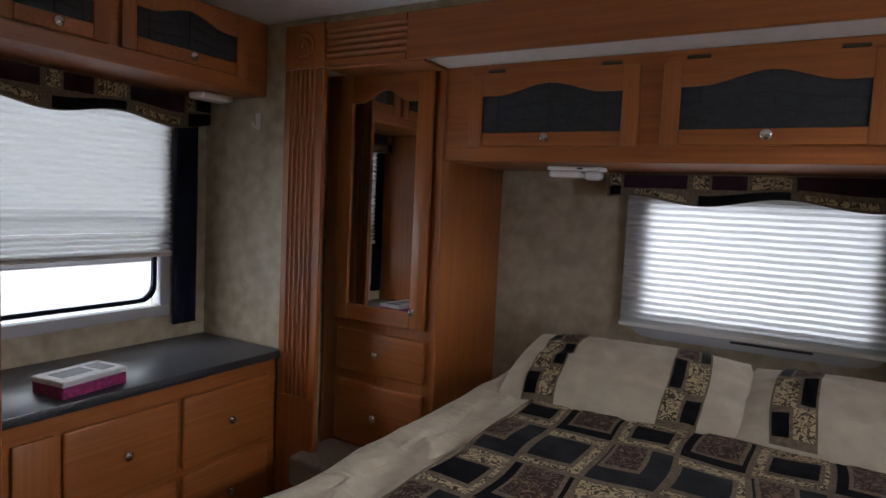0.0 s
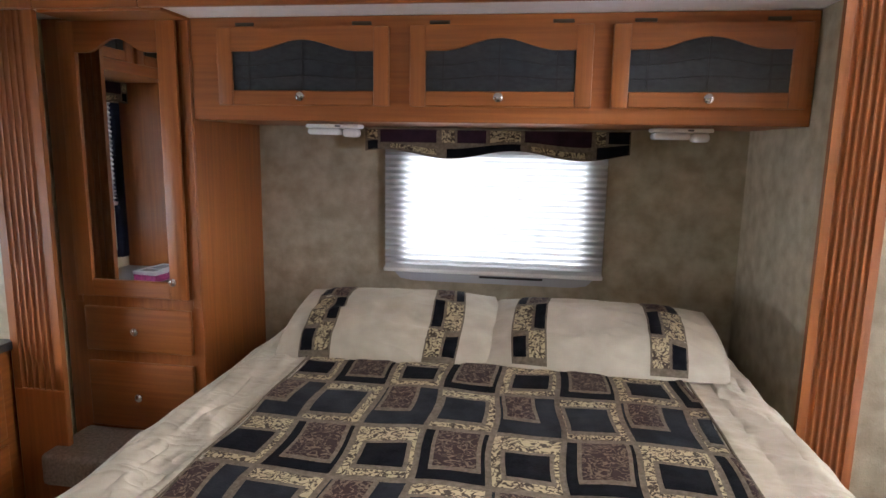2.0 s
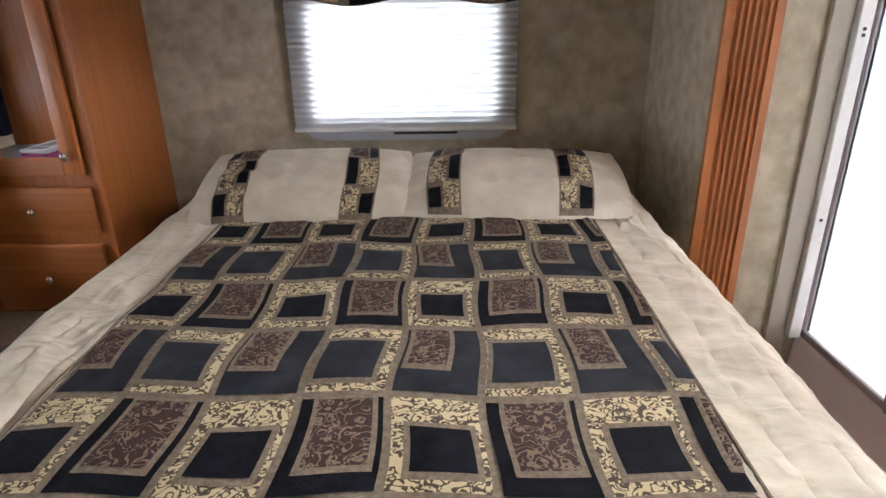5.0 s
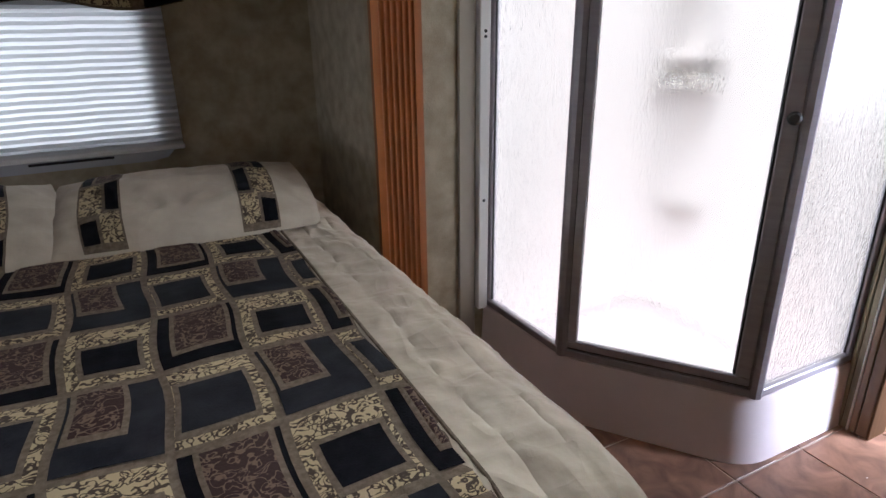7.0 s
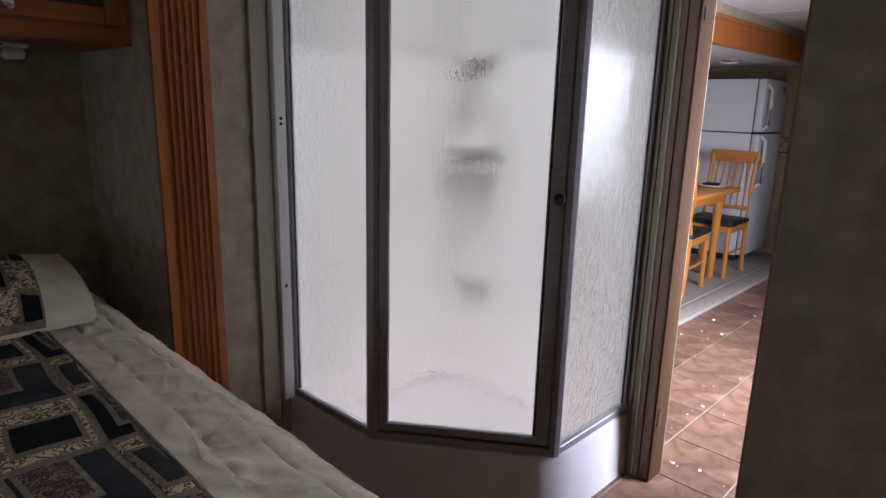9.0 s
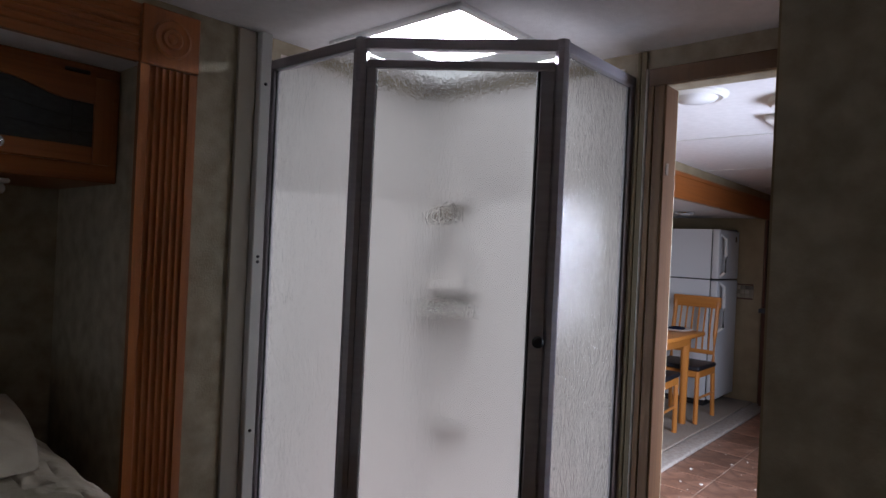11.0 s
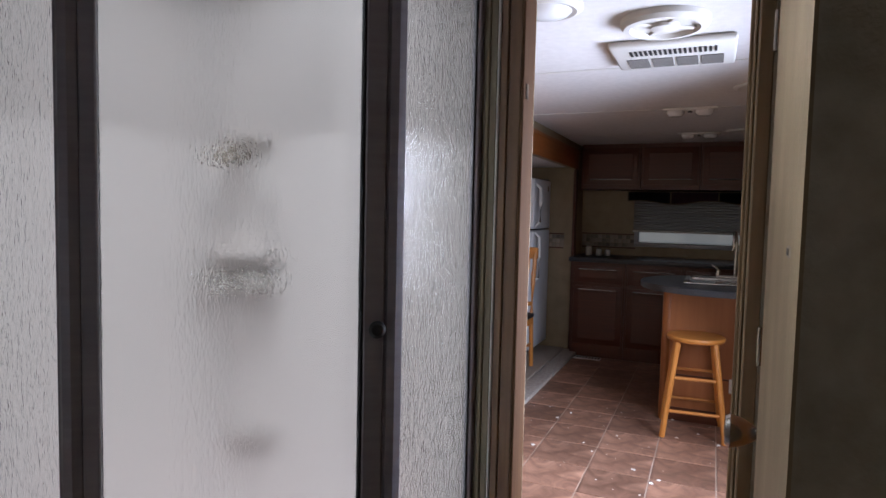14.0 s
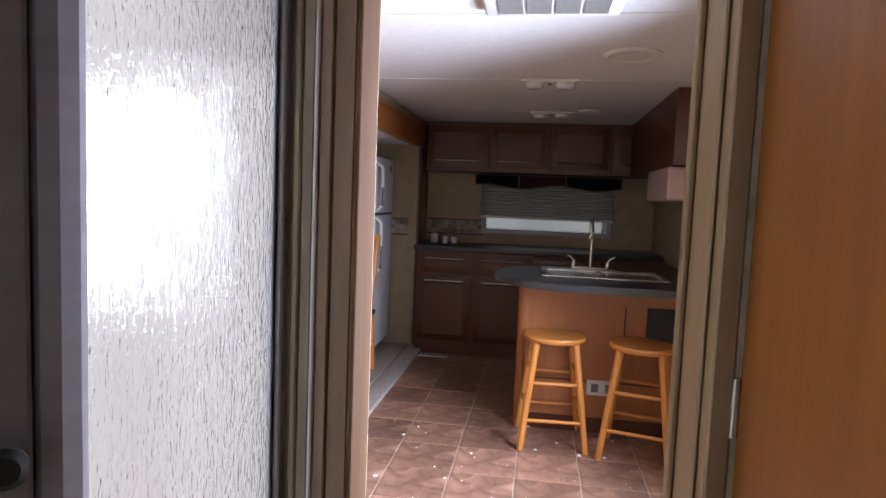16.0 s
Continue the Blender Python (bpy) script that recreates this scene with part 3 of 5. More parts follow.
tpart("latch", box(bmesh.new(), (0.42, -0.006, 0.857), (0.70, 0.0, 0.866), 0.002), rubber, sill)


def patch(x0, x1, z0, z1, fn, bm=None, nx=8, nz=3):
    bm = bm or bmesh.new()
    g = [[bm.verts.new(fn(x0 + (x1 - x0) * i / nx, z0 + (z1 - z0) * j / nz)) for i in range(nx + 1)] for j in range(nz + 1)]
    for j in range(nz):
        for i in range(nx):
            bm.faces.new((g[j][i], g[j][i + 1], g[j + 1][i + 1], g[j + 1][i]))
    return bm


def valance(m, w, h, d, cloth_seq, label, loc):
    """A padded valance, w wide; the lower edge waves; cloth patches lie on its front."""
    v = thing("valance", loc, label, "valance")
    inv = Matrix.Translation(-Vector(loc)) @ m
    low = lambda x: 0.018 * math.sin(x / w * 4 * math.pi + 0.6) + 0.008
    bm = bmesh.new()
    n = 40
    outline = [(0, h)] + [(w * i / n, low(w * i / n)) for i in range(n + 1)] + [(w, h)]
    prism(bm, outline, 0.028, Matrix.Translation((0, 0.028 - d, 0)))
    box(bm, (0, 0.029 - d, 0.03), (0.012, 0.02, h))
    box(bm, (w - 0.012, 0.029 - d, 0.03), (w, 0.02, h))
    bm.transform(inv)
    part("backing", bm, tan_cloth, v, "tan woven cloth", False)
    for u0, u1, q0, q1, mat in cloth_seq:
        def fn(x, q):
            lo = low(x) if q < 0.5 else 0
            return Vector((x, -d - 0.002 - 0.0015 * math.sin(9 * x / w), lo * (1 - q) * 1.0 + h * q))
        p = patch(u0 * w, u1 * w, q0, q1, fn, None, 10, 3)
        p.transform(inv)
        part("patch", p, mat, v, "", True)


SEQ = [(0.01, 0.05, 0.62, 0.97, cream_scroll), (0.06, 0.28, 0.50, 0.97, plum_cloth), (0.30, 0.35, 0.50, 0.97, cream_scroll), (0.36, 0.47, 0.50, 0.97, plum_cloth), (0.485, 0.60, 0.45, 0.97, cream_scroll), (0.615, 0.86, 0.45, 0.97, plum_cloth), (0.875, 0.91, 0.50, 0.97, cream_scroll), (0.92, 0.995, 0.55, 0.97, black_cloth), (0.01, 0.05, 0.05, 0.45, black_cloth), (0.10, 0.28, 0.10, 0.30, cream_scroll), (0.32, 0.60, 0.02, 0.34, black_cloth), (0.64, 0.84, 0.08, 0.28, cream_scroll), (0.88, 0.995, 0.03, 0.44, black_cloth)]
valance(Matrix.Translation((-0.075, 0.0, 1.395)), 1.10, 0.112, 0.10, SEQ, "patchwork valance of black, plum and cream cloth", (0.475, -0.05, 1.395))
valance(Matrix.Translation((-1.775, -1.755, 1.632)) @ Matrix.Rotation(radians(90), 4, "Z"), 1.00, 0.132, 0.07, SEQ, "patchwork valance of black, plum and cream cloth over the dresser", (-1.74, -1.255, 1.632))


def side_panel(y0, y1):
    p = thing("curtain_panel", (-1.77, (y0 + y1) / 2, 0.752), "narrow navy pleated curtain panel beside the window", "curtain", "curtain panels at the front window")
    bm = bmesh.new()
    n = 24
    rows = []
    for z in (0.0, 0.3, 0.6, 0.90):
        rows.append([bm.verts.new((0.012 * math.sin(i * 1.55) + 0.002 * math.sin(i + 5 * z), -(y1 - y0) / 2 + (y1 - y0) * i / n, z)) for i in range(n + 1)])
    for a, b in zip(rows, rows[1:]):
        for k in range(n):
            bm.faces.new((a[k], a[k + 1], b[k + 1], b[k]))
    r = bmesh.ops.extrude_face_region(bm, geom=bm.faces[:])
    for v in r["geom"]:
        if isinstance(v, bmesh.types.BMVert):
            v.co.x -= 0.012
    part("cloth", bm, navy_cloth, p)


side_panel(-0.885, -0.765)
side_panel(-1.755, -1.690)


# ---- dresser end ----
def dresser():
    d = thing("dresser", (-1.53, -1.35, 0), "built-in stained oak dresser with drawers under a dark top", "dresser")
    tpart("body", box(bmesh.new(), (-1.799, -1.796, 0), (-1.305, -0.702, 0.650), 0.003), oak_y, d)
    for y0, y1, rows in ((-1.190, -0.770, ((0.315, 0.590),)), (-1.615, -1.215, ((0.315, 0.590),))):
        for z0, z1 in rows + ((0.03, 0.290),):
            f = new("drawer")
            f.parent = d
            f.matrix_basis = Matrix.Translation((-1.305 + 1.53, y0 + 1.35, z0)) @ Matrix.Rotation(radians(90), 4, "Z")
            part("front", box(bmesh.new(), (0, -0.020, 0), (y1 - y0, 0, z1 - z0), 0.011, 3), oak_x, f)
            knob(f, ((y1 - y0) / 2, -0.020, (z1 - z0) / 2))
    tpart("filler_panel", box(bmesh.new(), (-1.305, -1.760, 0.03), (-1.287, -1.640, 0.590), 0.005, 2), oak_z, d)
    top = thing("laminate_worktop", (-1.53, -1.35, 0.65), "dark speckled laminate dresser top", "worktop")
    tpart("slab", box(bmesh.new(), (-1.799, -1.796, 0.651), (-1.278, -0.702, 0.685), 0.005, 2), laminate, top)


dresser()


def west_overhead():
    c = thing("overhead_cabinet", (-1.6, -1.35, 1.772), "stained oak overhead cabinet with arched smoked-panel doors above the dresser", "cabinet")
    tpart("body", box(bmesh.new(), (-1.799, -1.796, 1.772), (-1.412, -0.702, 2.078), 0.006, 2), oak_y, c)
    for y0, y1 in ((-1.37, -0.83), (-1.755, -1.41)):
        arched_door(c, y1 - y0, 0.235, (-1.412 + 1.6, y0 + 1.35, 0.055), radians(90), 0.055, 0.052, 0.042, 0.040, seed_glass, True, ((y1 - y0) / 2, 0.026), oak_y)
    l = thing("reading_light", (-1.60, -0.84, 1.772), "white plastic light under the dresser cabinet", "lamp", "reading lights over the bed")
    part("lens", box(bmesh.new(), (-0.05, -0.08, -0.03), (0.05, 0.08, 0.0), 0.012, 3), lamp_plastic, l)


west_overhead()
closet = thing("closet", (-1.52, -2.55, 0), "tall stained oak closet beside the dresser", "closet")
tpart("body", box(bmesh.new(), (-1.799, -3.098, 0), (-1.25, -1.800, 2.076), 0.004), oak_z, closet)
for yy in (-2.78, -2.28):
    tpart("door", box(bmesh.new(), (-1.249, yy, 0.10), (-1.228, yy + 0.43, 1.98), 0.006, 2), oak_z, closet)


def packet():
    b = thing("boxed_gadget", (-1.40, -1.50, 0.685), "magenta box with a white printed lid on the dresser", "box")
    b.rotation_euler[2] = radians(8)
    b.scale = (0.86, 0.86, 0.86)
    part("box", box(bmesh.new(), (-0.085, -0.135, 0), (0.085, 0.135, 0.045), 0.004), purple_card, b)
    part("lid", box(bmesh.new(), (-0.088, -0.138, 0.045), (0.088, 0.138, 0.066), 0.004), book_white, b, "white printed lid")
    pr = bmesh.new()
    box(pr, (-0.05, -0.10, 0.066), (0.03, 0.03, 0.0672))
    box(pr, (-0.05, 0.05, 0.066), (0.05, 0.11, 0.0672))
    part("print", pr, grey_card, b, "grey printed picture")


packet()
hk = thing("wall_hook", (-1.462, -0.70, 1.655), "small clear plastic hook on the wallpaper", "hook")
part("plate", box(bmesh.new(), (-0.014, -0.006, -0.02), (0.014, 0, 0.05), 0.004), white_plastic, hk)
part("prong", tube(bmesh.new(), [(0, -0.006, 0.0), (0, -0.02, -0.012), (0, -0.03, -0.004), (0, -0.032, 0.008)], 0.004, 8), white_plastic, hk)


# ---- bed ----
BX0, BX1, BY0, BY1, BZ = -0.315, 1.362, -2.17, 0.0, 0.752


def bed_top(x, y):
    edge = min((x - BX0), (BX1 - x)) / 0.10
    drop = 0.055 * (1 - min(max(edge, 0), 1)) ** 2
    foot = 0.05 * (1 - min(max((y - BY0) / 0.12, 0), 1)) ** 2
    wob = 0.006 * noise.noise((x * 3.1, y * 2.7, 0.3)) + 0.004 * noise.noise((x * 9, y * 8, 4.0))
    return BZ - drop - foot + wob


def bed():
    b = thing("bed", (0.53, -1.18, 0), "double bed with a beige quilted comforter against the alcove wall", "bed")
    tpart("bed_base", box(bmesh.new(), (BX0 + 0.05, BY0 + 0.08, 0), (BX1 - 0.05, 0.025, 0.42), 0.01), dim_cherry_x, b)
    tpart("mattress", box(bmesh.new(), (BX0 + 0.03, BY0 + 0.05, 0.42), (BX1 - 0.03, 0.02, 0.68), 0.05, 4), beige_cloth, b)
    c = thing("comforter", (0.53, -1.18, 0.70), "beige stitched comforter draped over the bed", "comforter")
    bm = bmesh.new()
    nx, ny = 280, 240
    grid = []
    for j in range(ny + 1):
        y = BY0 + (BY1 + 0.02 - BY0) * j / ny
        row = []
        for i in range(nx + 1):
            u = -0.16 + 1.32 * i / nx
            if u < 0 or u > 1:
                over = (-u if u < 0 else u - 1) / 0.16
                x = (BX0 - 0.010 - 0.03 * over if u < 0 else BX1 + 0.010 + 0.03 * over) + 0.012 * math.sin(y * 14 + 2 * over) * over
                z = bed_top(BX0 if u < 0 else BX1, y) - 0.30 * over - 0.01
            else:
                x = BX0 + (BX1 - BX0) * u
                z = bed_top(x, y)
                side = x < -0.03 or x > 1.10
                if side:
                    left = x < 0.5
                    ridge = lambda px, py, pz: 0.22 - abs(noise.noise((px, py, pz)))
                    q = abs(((x + 0.006 * math.sin(y * 6) + 0.004 * math.sin(y * 17)) / 0.085) % 1 - 0.5) * 2
                    z += 0.006 * (1 - q ** 10) - 0.003
                    if left:
                        z += 0.026 * ridge(x * 11 + y * 1.2, y * 2.6, 1.5) + 0.013 * ridge(x * 20 - y * 2.0, y * 6.0, 7.5)
                    else:
                        z += 0.016 * ridge(x * 6 + y * 5.5, y * 7.5 - x * 4, 1.5) + 0.012 * ridge(x * 13 - y * 6, y * 14 + x * 6, 7.5)
            if j == 0:
                z -= 0.30
                y2 = y - 0.03
            else:
                y2 = y
            row.append(bm.verts.new((x, y2, z)))
        grid.append(row)
    cut = [0, int(nx * 0.16 / 1.32), nx - int(nx * 0.16 / 1.32), nx]
    for k, nm in enumerate(("side_drop", "top_cloth", "side_drop")):
        sheet = bmesh.new()
        cols = range(cut[k], cut[k + 1] + 1)
        vs = {(j, i): sheet.verts.new(grid[j][i].co) for j in range(ny + 1) for i in cols}
        for j in range(ny):
            for i in range(cut[k], cut[k + 1]):
                sheet.faces.new((vs[j, i], vs[j, i + 1], vs[j + 1, i + 1], vs[j + 1, i]))
        tpart(nm, sheet, beige_cloth, c)
    bm.free()
    for xs in (-0.052, 1.120):
        tpart("edge_seam", tube(bmesh.new(), [(xs, -0.72 - 0.029 * k, bed_top(xs, -0.72 - 0.029 * k) + 0.006) for k in range(50)], 0.004, 6), tan_cloth, c)
    return c


cover = bed()


def quilt():
    """Patchwork centre of the bed: tan ground and cloth patches laid on it."""
    q = thing("patchwork_quilt", (0.55, -1.5, 0.74), "patchwork quilt of black, slate blue, maroon and cream cloth", "quilt")
    top = lambda x, y: bed_top(x, y) + 0.004
    wave = lambda x, y: (x + 0.006 * math.sin(y * 17 + 6 * x) + 0.005 * noise.noise((x * 6, y * 6, 9)), y + 0.007 * math.sin(x * 13 + 3 * y))

    def lay(x0, x1, y0, y1, lift, puff=0.0, nx=5, ny=5):
        def fn(x, y):
            u, v = (x - x0) / (x1 - x0), (y - y0) / (y1 - y0)
            edge = min(u, v, 1 - u, 1 - v)
            wx, wy = wave(x, y)
            return Vector((wx, wy, top(wx, wy) + lift + puff * min(1, edge * 6)))
        return patch(x0, x1, y0, y1, fn, None, nx, ny)

    tpart("ground", lay(-0.050, 1.118, -2.12, -0.62, 0.0, 0, 60, 80), tan_cloth, q, "tan woven ground")
    PX, PY = 0.1625, 0.243
    for r in range(7):
        y1 = -0.820 - PY * (r - 1)
        y0 = y1 - PY
        for k in range(-4, 4):
            x0 = 0.572 + PX * k
            x1 = x0 + PX
            g = 0.007
            a, b = max(x0 + g, -0.042), min(x1 - g, 1.111)
            c0, c1 = max(y0 + g, -2.11), y1 - g
            if b - a < 0.015 or c1 - c0 < 0.02:
                continue
            scol = k % 2 == 0
            w, h = x1 - x0, y1 - y0

            def put(u0, u1, v0, v1, mat, lift, puff=0.002):
                p0, p1 = max(x0 + u0 * w, a), min(x0 + u1 * w, b)
                s0, s1 = max(y0 + v0 * h, c0), min(y0 + v1 * h, c1)
                if p1 - p0 > 0.010 and s1 - s0 > 0.010:
                    tpart("patch", lay(p0, p1, s0, s1, lift, puff), mat, q)

            if r % 2 == 1 and scol:
                put(0.04, 0.96, 0.04, 0.96, cream_scroll, 0.002)
                put(0.17, 0.90, 0.13, 0.67, tan_cloth, 0.005)
                put(0.235, 0.84, 0.19, 0.61, black_cloth, 0.007)
            elif r % 2 == 1:
                put(0.04, 0.96, 0.04, 0.96, black_cloth, 0.002)
                put(0.18, 0.90, 0.19, 0.97, tan_cloth, 0.005)
                put(0.235, 0.84, 0.24, 0.92, maroon_scroll, 0.007)
            elif scol:
                put(0.04, 0.96, 0.04, 0.96, blue_cloth, 0.002)
                put(0.08, 0.64, 0.32, 0.97, tan_cloth, 0.005)
                put(0.14, 0.58, 0.38, 0.92, maroon_scroll, 0.007)
            else:
                put(0.04, 0.96, 0.04, 0.96, cream_scroll, 0.002)
                put(0.05, 0.85, 0.11, 0.78, tan_cloth, 0.005)
                put(0.11, 0.79, 0.17, 0.72, blue_cloth, 0.007)


quilt()


def pillow(cx, cy, rot, tilt, w, h, label, seed):
    p = thing("pillow", (cx, cy, BZ), label, "pillow", "pillows on the bed")
    m = Matrix.Rotation(rot, 4, "Z") @ Matrix.Rotation(tilt, 4, "X")

    def fn(side, lift=0.0):
        def f(u, v):
            e = (1 - abs(2 * u - 1) ** 4) * (1 - abs(2 * v - 1) ** 3)
            t = 0.060 * max(e, 0) ** 0.7 + 0.004 * noise.noise((u * 5 + seed, v * 5, seed)) * max(e, 0) + 0.022 * noise.noise((u * 3 + seed, v * 4, 2 * seed)) * max(e, 0) + 0.026 * (0.2 - abs(noise.noise((u * 7 + v * 4 + seed, v * 5 - u * 3, seed)))) * max(e, 0)
            pinch = 1 - 0.06 * abs(2 * v - 1) ** 2
            x = (u - 0.5) * w * pinch
            y = (v - 0.5) * h * (1 - 0.05 * abs(2 * u - 1) ** 2)
            return m @ Vector((x, y, side * (t + lift) + 0.064))
        return f

    bm = patch(0, 1, 0, 1, fn(1), None, 60, 36)
    patch(0, 1, 0, 1, fn(-1), bm, 60, 36)
    bmesh.ops.remove_doubles(bm, verts=bm.verts[:], dist=0.0015)
    bmesh.ops.recalc_face_normals(bm, faces=bm.faces[:])
    part("case", bm, pillow_cloth, p)
    block = ((0.0, 1.0, 0.01, 0.99, tan_cloth, 0.002), (0.05, 0.50, 0.05, 0.30, cream_scroll, 0.004), (0.58, 0.95, 0.05, 0.24, black_cloth, 0.004), (0.05, 0.36, 0.34, 0.66, black_cloth, 0.004),
             (0.44, 0.95, 0.30, 0.66, cream_scroll, 0.004), (0.08, 0.62, 0.70, 0.96, maroon_scroll, 0.004), (0.70, 0.95, 0.70, 0.96, blue_cloth, 0.004))
    bands = [(lo + (hi - lo) * (1 - b0 if flip else a0), lo + (hi - lo) * (1 - a0 if flip else b0), v0, v1, mat, lift) for lo, hi, flip in ((0.115, 0.265, True), (0.685, 0.835, False)) for a0, b0, v0, v1, mat, lift in block]
    bands = [(min(a0, b0), max(a0, b0), *rest) for a0, b0, *rest in bands]
    for u0, u1, v0, v1, mat, lift in bands:
        part("band" if mat is tan_cloth else "patch", patch(u0, u1, v0, v1, fn(1, lift), None, 10, 22), mat, p)
    return p


pillow(0.175, -0.630, radians(2), radians(17), 0.75, 0.47, "beige pillow with patchwork bands, slumped at the bed head", 1.3)
pillow(0.890, -0.625, radians(-3), radians(14), 0.77, 0.46, "beige pillow with patchwork bands beside the other pillow", 5.1)


# ---- shower ----
P_WALL, P1, P2, P_END = Vector((1.955, -0.70, 0)), Vector((1.972, -1.170, 0)), Vector((2.332, -1.658, 0)), Vector((2.798, -1.660, 0))


def offset_outline(pts, d):
    """Moves an open outline d metres to its left side, mitred."""
    out = []
    for i, p in enumerate(pts):
        dirs = []
        if i:
            dirs.append((p - pts[i - 1]).normalized())
        if i < len(pts) - 1:
            dirs.append((pts[i + 1] - p).normalized())
        ns = [Vector((-v.y, v.x, 0)) for v in dirs]
        n = sum(ns, Vector()).normalized()
        out.append(p + n * d / max(0.5, n.dot(ns[0])))
    return out


def rounded(pts, r, n=5):
    out = [pts[0]]
    for a, p, b in zip(pts, pts[1:], pts[2:]):
        u, v = (a - p).normalized(), (b - p).normalized()
        for k in range(n + 1):
            s = k / n
            out.append((p + u * r) * (1 - s) ** 2 + p * 2 * s * (1 - s) + (p + v * r) * s * s)
    return out + [pts[-1]]


def shower():
    line = [P_WALL, P1, P2, P_END]
    s = thing("shower_stall", (2.4, -1.2, 0), "neo-angle shower stall with grey metal frame and rain glass", "shower")
    loc = Matrix.Translation(-s.location)
    bm = bmesh.new()
    rings = []
    for d, z in ((-0.035, 0.0), (-0.030, 0.06), (-0.022, 0.225), (-0.016, 0.240), (-0.004, 0.247), (0.045, 0.247), (0.055, 0.238), (0.075, 0.10), (0.30, 0.085)):
        o = rounded([Vector(p) for p in offset_outline(line, d)], 0.10 if d < 0.1 else 0.05, 6)
        o[0].y, o[-1].x = -0.702, 2.798
        rings.append([bm.verts.new((p.x, p.y, z)) for p in o])
    for a, b in zip(rings, rings[1:]):
        for i in range(len(a) - 1):
            bm.faces.new((a[i], a[i + 1], b[i + 1], b[i]))
    c = bm.verts.new((2.798, -0.702, 0.08))
    for i in range(len(rings[-1]) - 1):
        bm.faces.new((rings[-1][i], rings[-1][i + 1], c))
    bmesh.ops.recalc_face_normals(bm, faces=bm.faces[:])
    bm.transform(loc)
    part("pan", bm, pan_mat, s, "pinkish white moulded shower pan")
    wallbm = bmesh.new()
    pts = [(1.985, -0.705), (2.66, -0.705), (2.72, -0.72), (2.775, -0.775), (2.793, -0.84), (2.793, -1.635)]
    zs = [0.09, 2.03]
    g = [[wallbm.verts.new((x, y, z)) for x, y in pts] for z in zs]
    for i in range(len(pts) - 1):
        wallbm.faces.new((g[0][i], g[0][i + 1], g[1][i + 1], g[1][i]))
    wallbm.transform(loc)
    part("surround", wallbm, fibreglass, s, "white moulded surround")
    for z, r, h in ((1.58, 0.10, 0.03), (1.205, 0.14, 0.03), (0.60, 0.12, 0.016)):
        sh = bmesh.new()
        out = [(2.790 - (0.25 if z < 1 else 0.55) * r * math.sin(k * math.pi / 14), -0.87 - r * math.cos(k * math.pi / 14)) for k in range(15)]
        f0 = sh.faces.new([sh.verts.new((x, y, z)) for x, y in out])
        ex = bmesh.ops.extrude_face_region(sh, geom=[f0])
        for v in ex["geom"]:
            if isinstance(v, bmesh.types.BMVert):
                v.co.z -= h
        bmesh.ops.recalc_face_normals(sh, faces=sh.faces[:])
        bmesh.ops.bevel(sh, geom=sh.edges[:], offset=0.008, segments=2, affect="EDGES")
        sh.transform(loc)
        part("shelf", sh, fibreglass, s)
    tap = bmesh.new()
    tm = Matrix.Translation((2.788, -0.87, 1.10))
    t2 = bmesh.new()
    box(t2, (-0.12, -0.03, -0.03), (0.12, 0.0, 0.03), 0.01, 2)
    for u in (-0.09, 0.09):
        lathe(t2, [(0.024, 0), (0.030, 0.02), (0.026, 0.05), (0.02, 0.055)], Matrix.Translation((u, -0.03, 0)) @ Matrix.Rotation(radians(90), 4, "X"), 14)
    tube(t2, [(0, -0.03, 0), (0, -0.09, 0.0), (0, -0.12, -0.03)], 0.013, 10)
    join(tap, t2, tm @ Matrix.Rotation(radians(-90), 4, "Z"))
    tap.transform(loc)
    part("mixer_tap", tap, nickel, s, "brushed metal shower tap")
    head = tube(bmesh.new(), [(2.785, -0.87, 1.50), (2.74, -0.87, 1.53), (2.70, -0.87, 1.51)], 0.016, 10)
    join(head, lathe(bmesh.new(), [(0.016, 0.02), (0.045, -0.01), (0.045, -0.025), (0.001, -0.03)], Matrix(), 16), Matrix.Translation((2.69, -0.87, 1.50)))
    head.transform(loc)
    part("shower_head", head, dark_metal, s, "dark shower head")
    hose = tube(bmesh.new(), [(2.77, -0.90, 1.13), (2.75, -0.99, 1.22), (2.75, -0.98, 1.38), (2.77, -0.90, 1.50)], 0.007, 8)
    hose.transform(loc)
    part("hose", hose, white_plastic, s)

    def bar(a, b, z0, z1, w, d, name, mat, off=0.0, parent=None, extra=0.0):
        u = (b - a).normalized()
        n = Vector((-u.y, u.x, 0))
        t = box(bmesh.new(), (-extra, -d / 2 + off, z0), ((b - a).length + extra, d / 2 + off, z1), 0.003)
        m = Matrix(((u.x, n.x, 0, a.x), (u.y, n.y, 0, a.y), (0, 0, 1, 0), (0, 0, 0, 1)))
        t.transform(loc @ m)
        return part(name, t, mat, s)

    segs = ((P_WALL + Vector((0, -0.012, 0)), P1), (P1, P2), (P2, P_END))
    TOP = 1.993
    for i, (a, b) in enumerate(segs):
        bar(a, b, 1.958, TOP, 0, 0.034, "top_rail", bronze)
        bar(a, b, 0.247, 0.275, 0, 0.034, "bottom_rail", bronze)
        u = (b - a).normalized()
        if i != 1:
            e = 0.024 if i == 0 else 0.016
            bar(a + u * e, b - u * 0.024, 0.277, 1.957, 0, 0.006, "pane", shower_glass)
            bar(a, a + u * e, 0.275, 1.958, 0, 0.030, "stile", bronze)
            bar(b - u * 0.024, b, 0.275, 1.958, 0, 0.030, "stile", bronze)
            bar(a + u * e, a + u * (e + 0.004), 0.277, 1.957, 0, 0.012, "gasket", rubber)
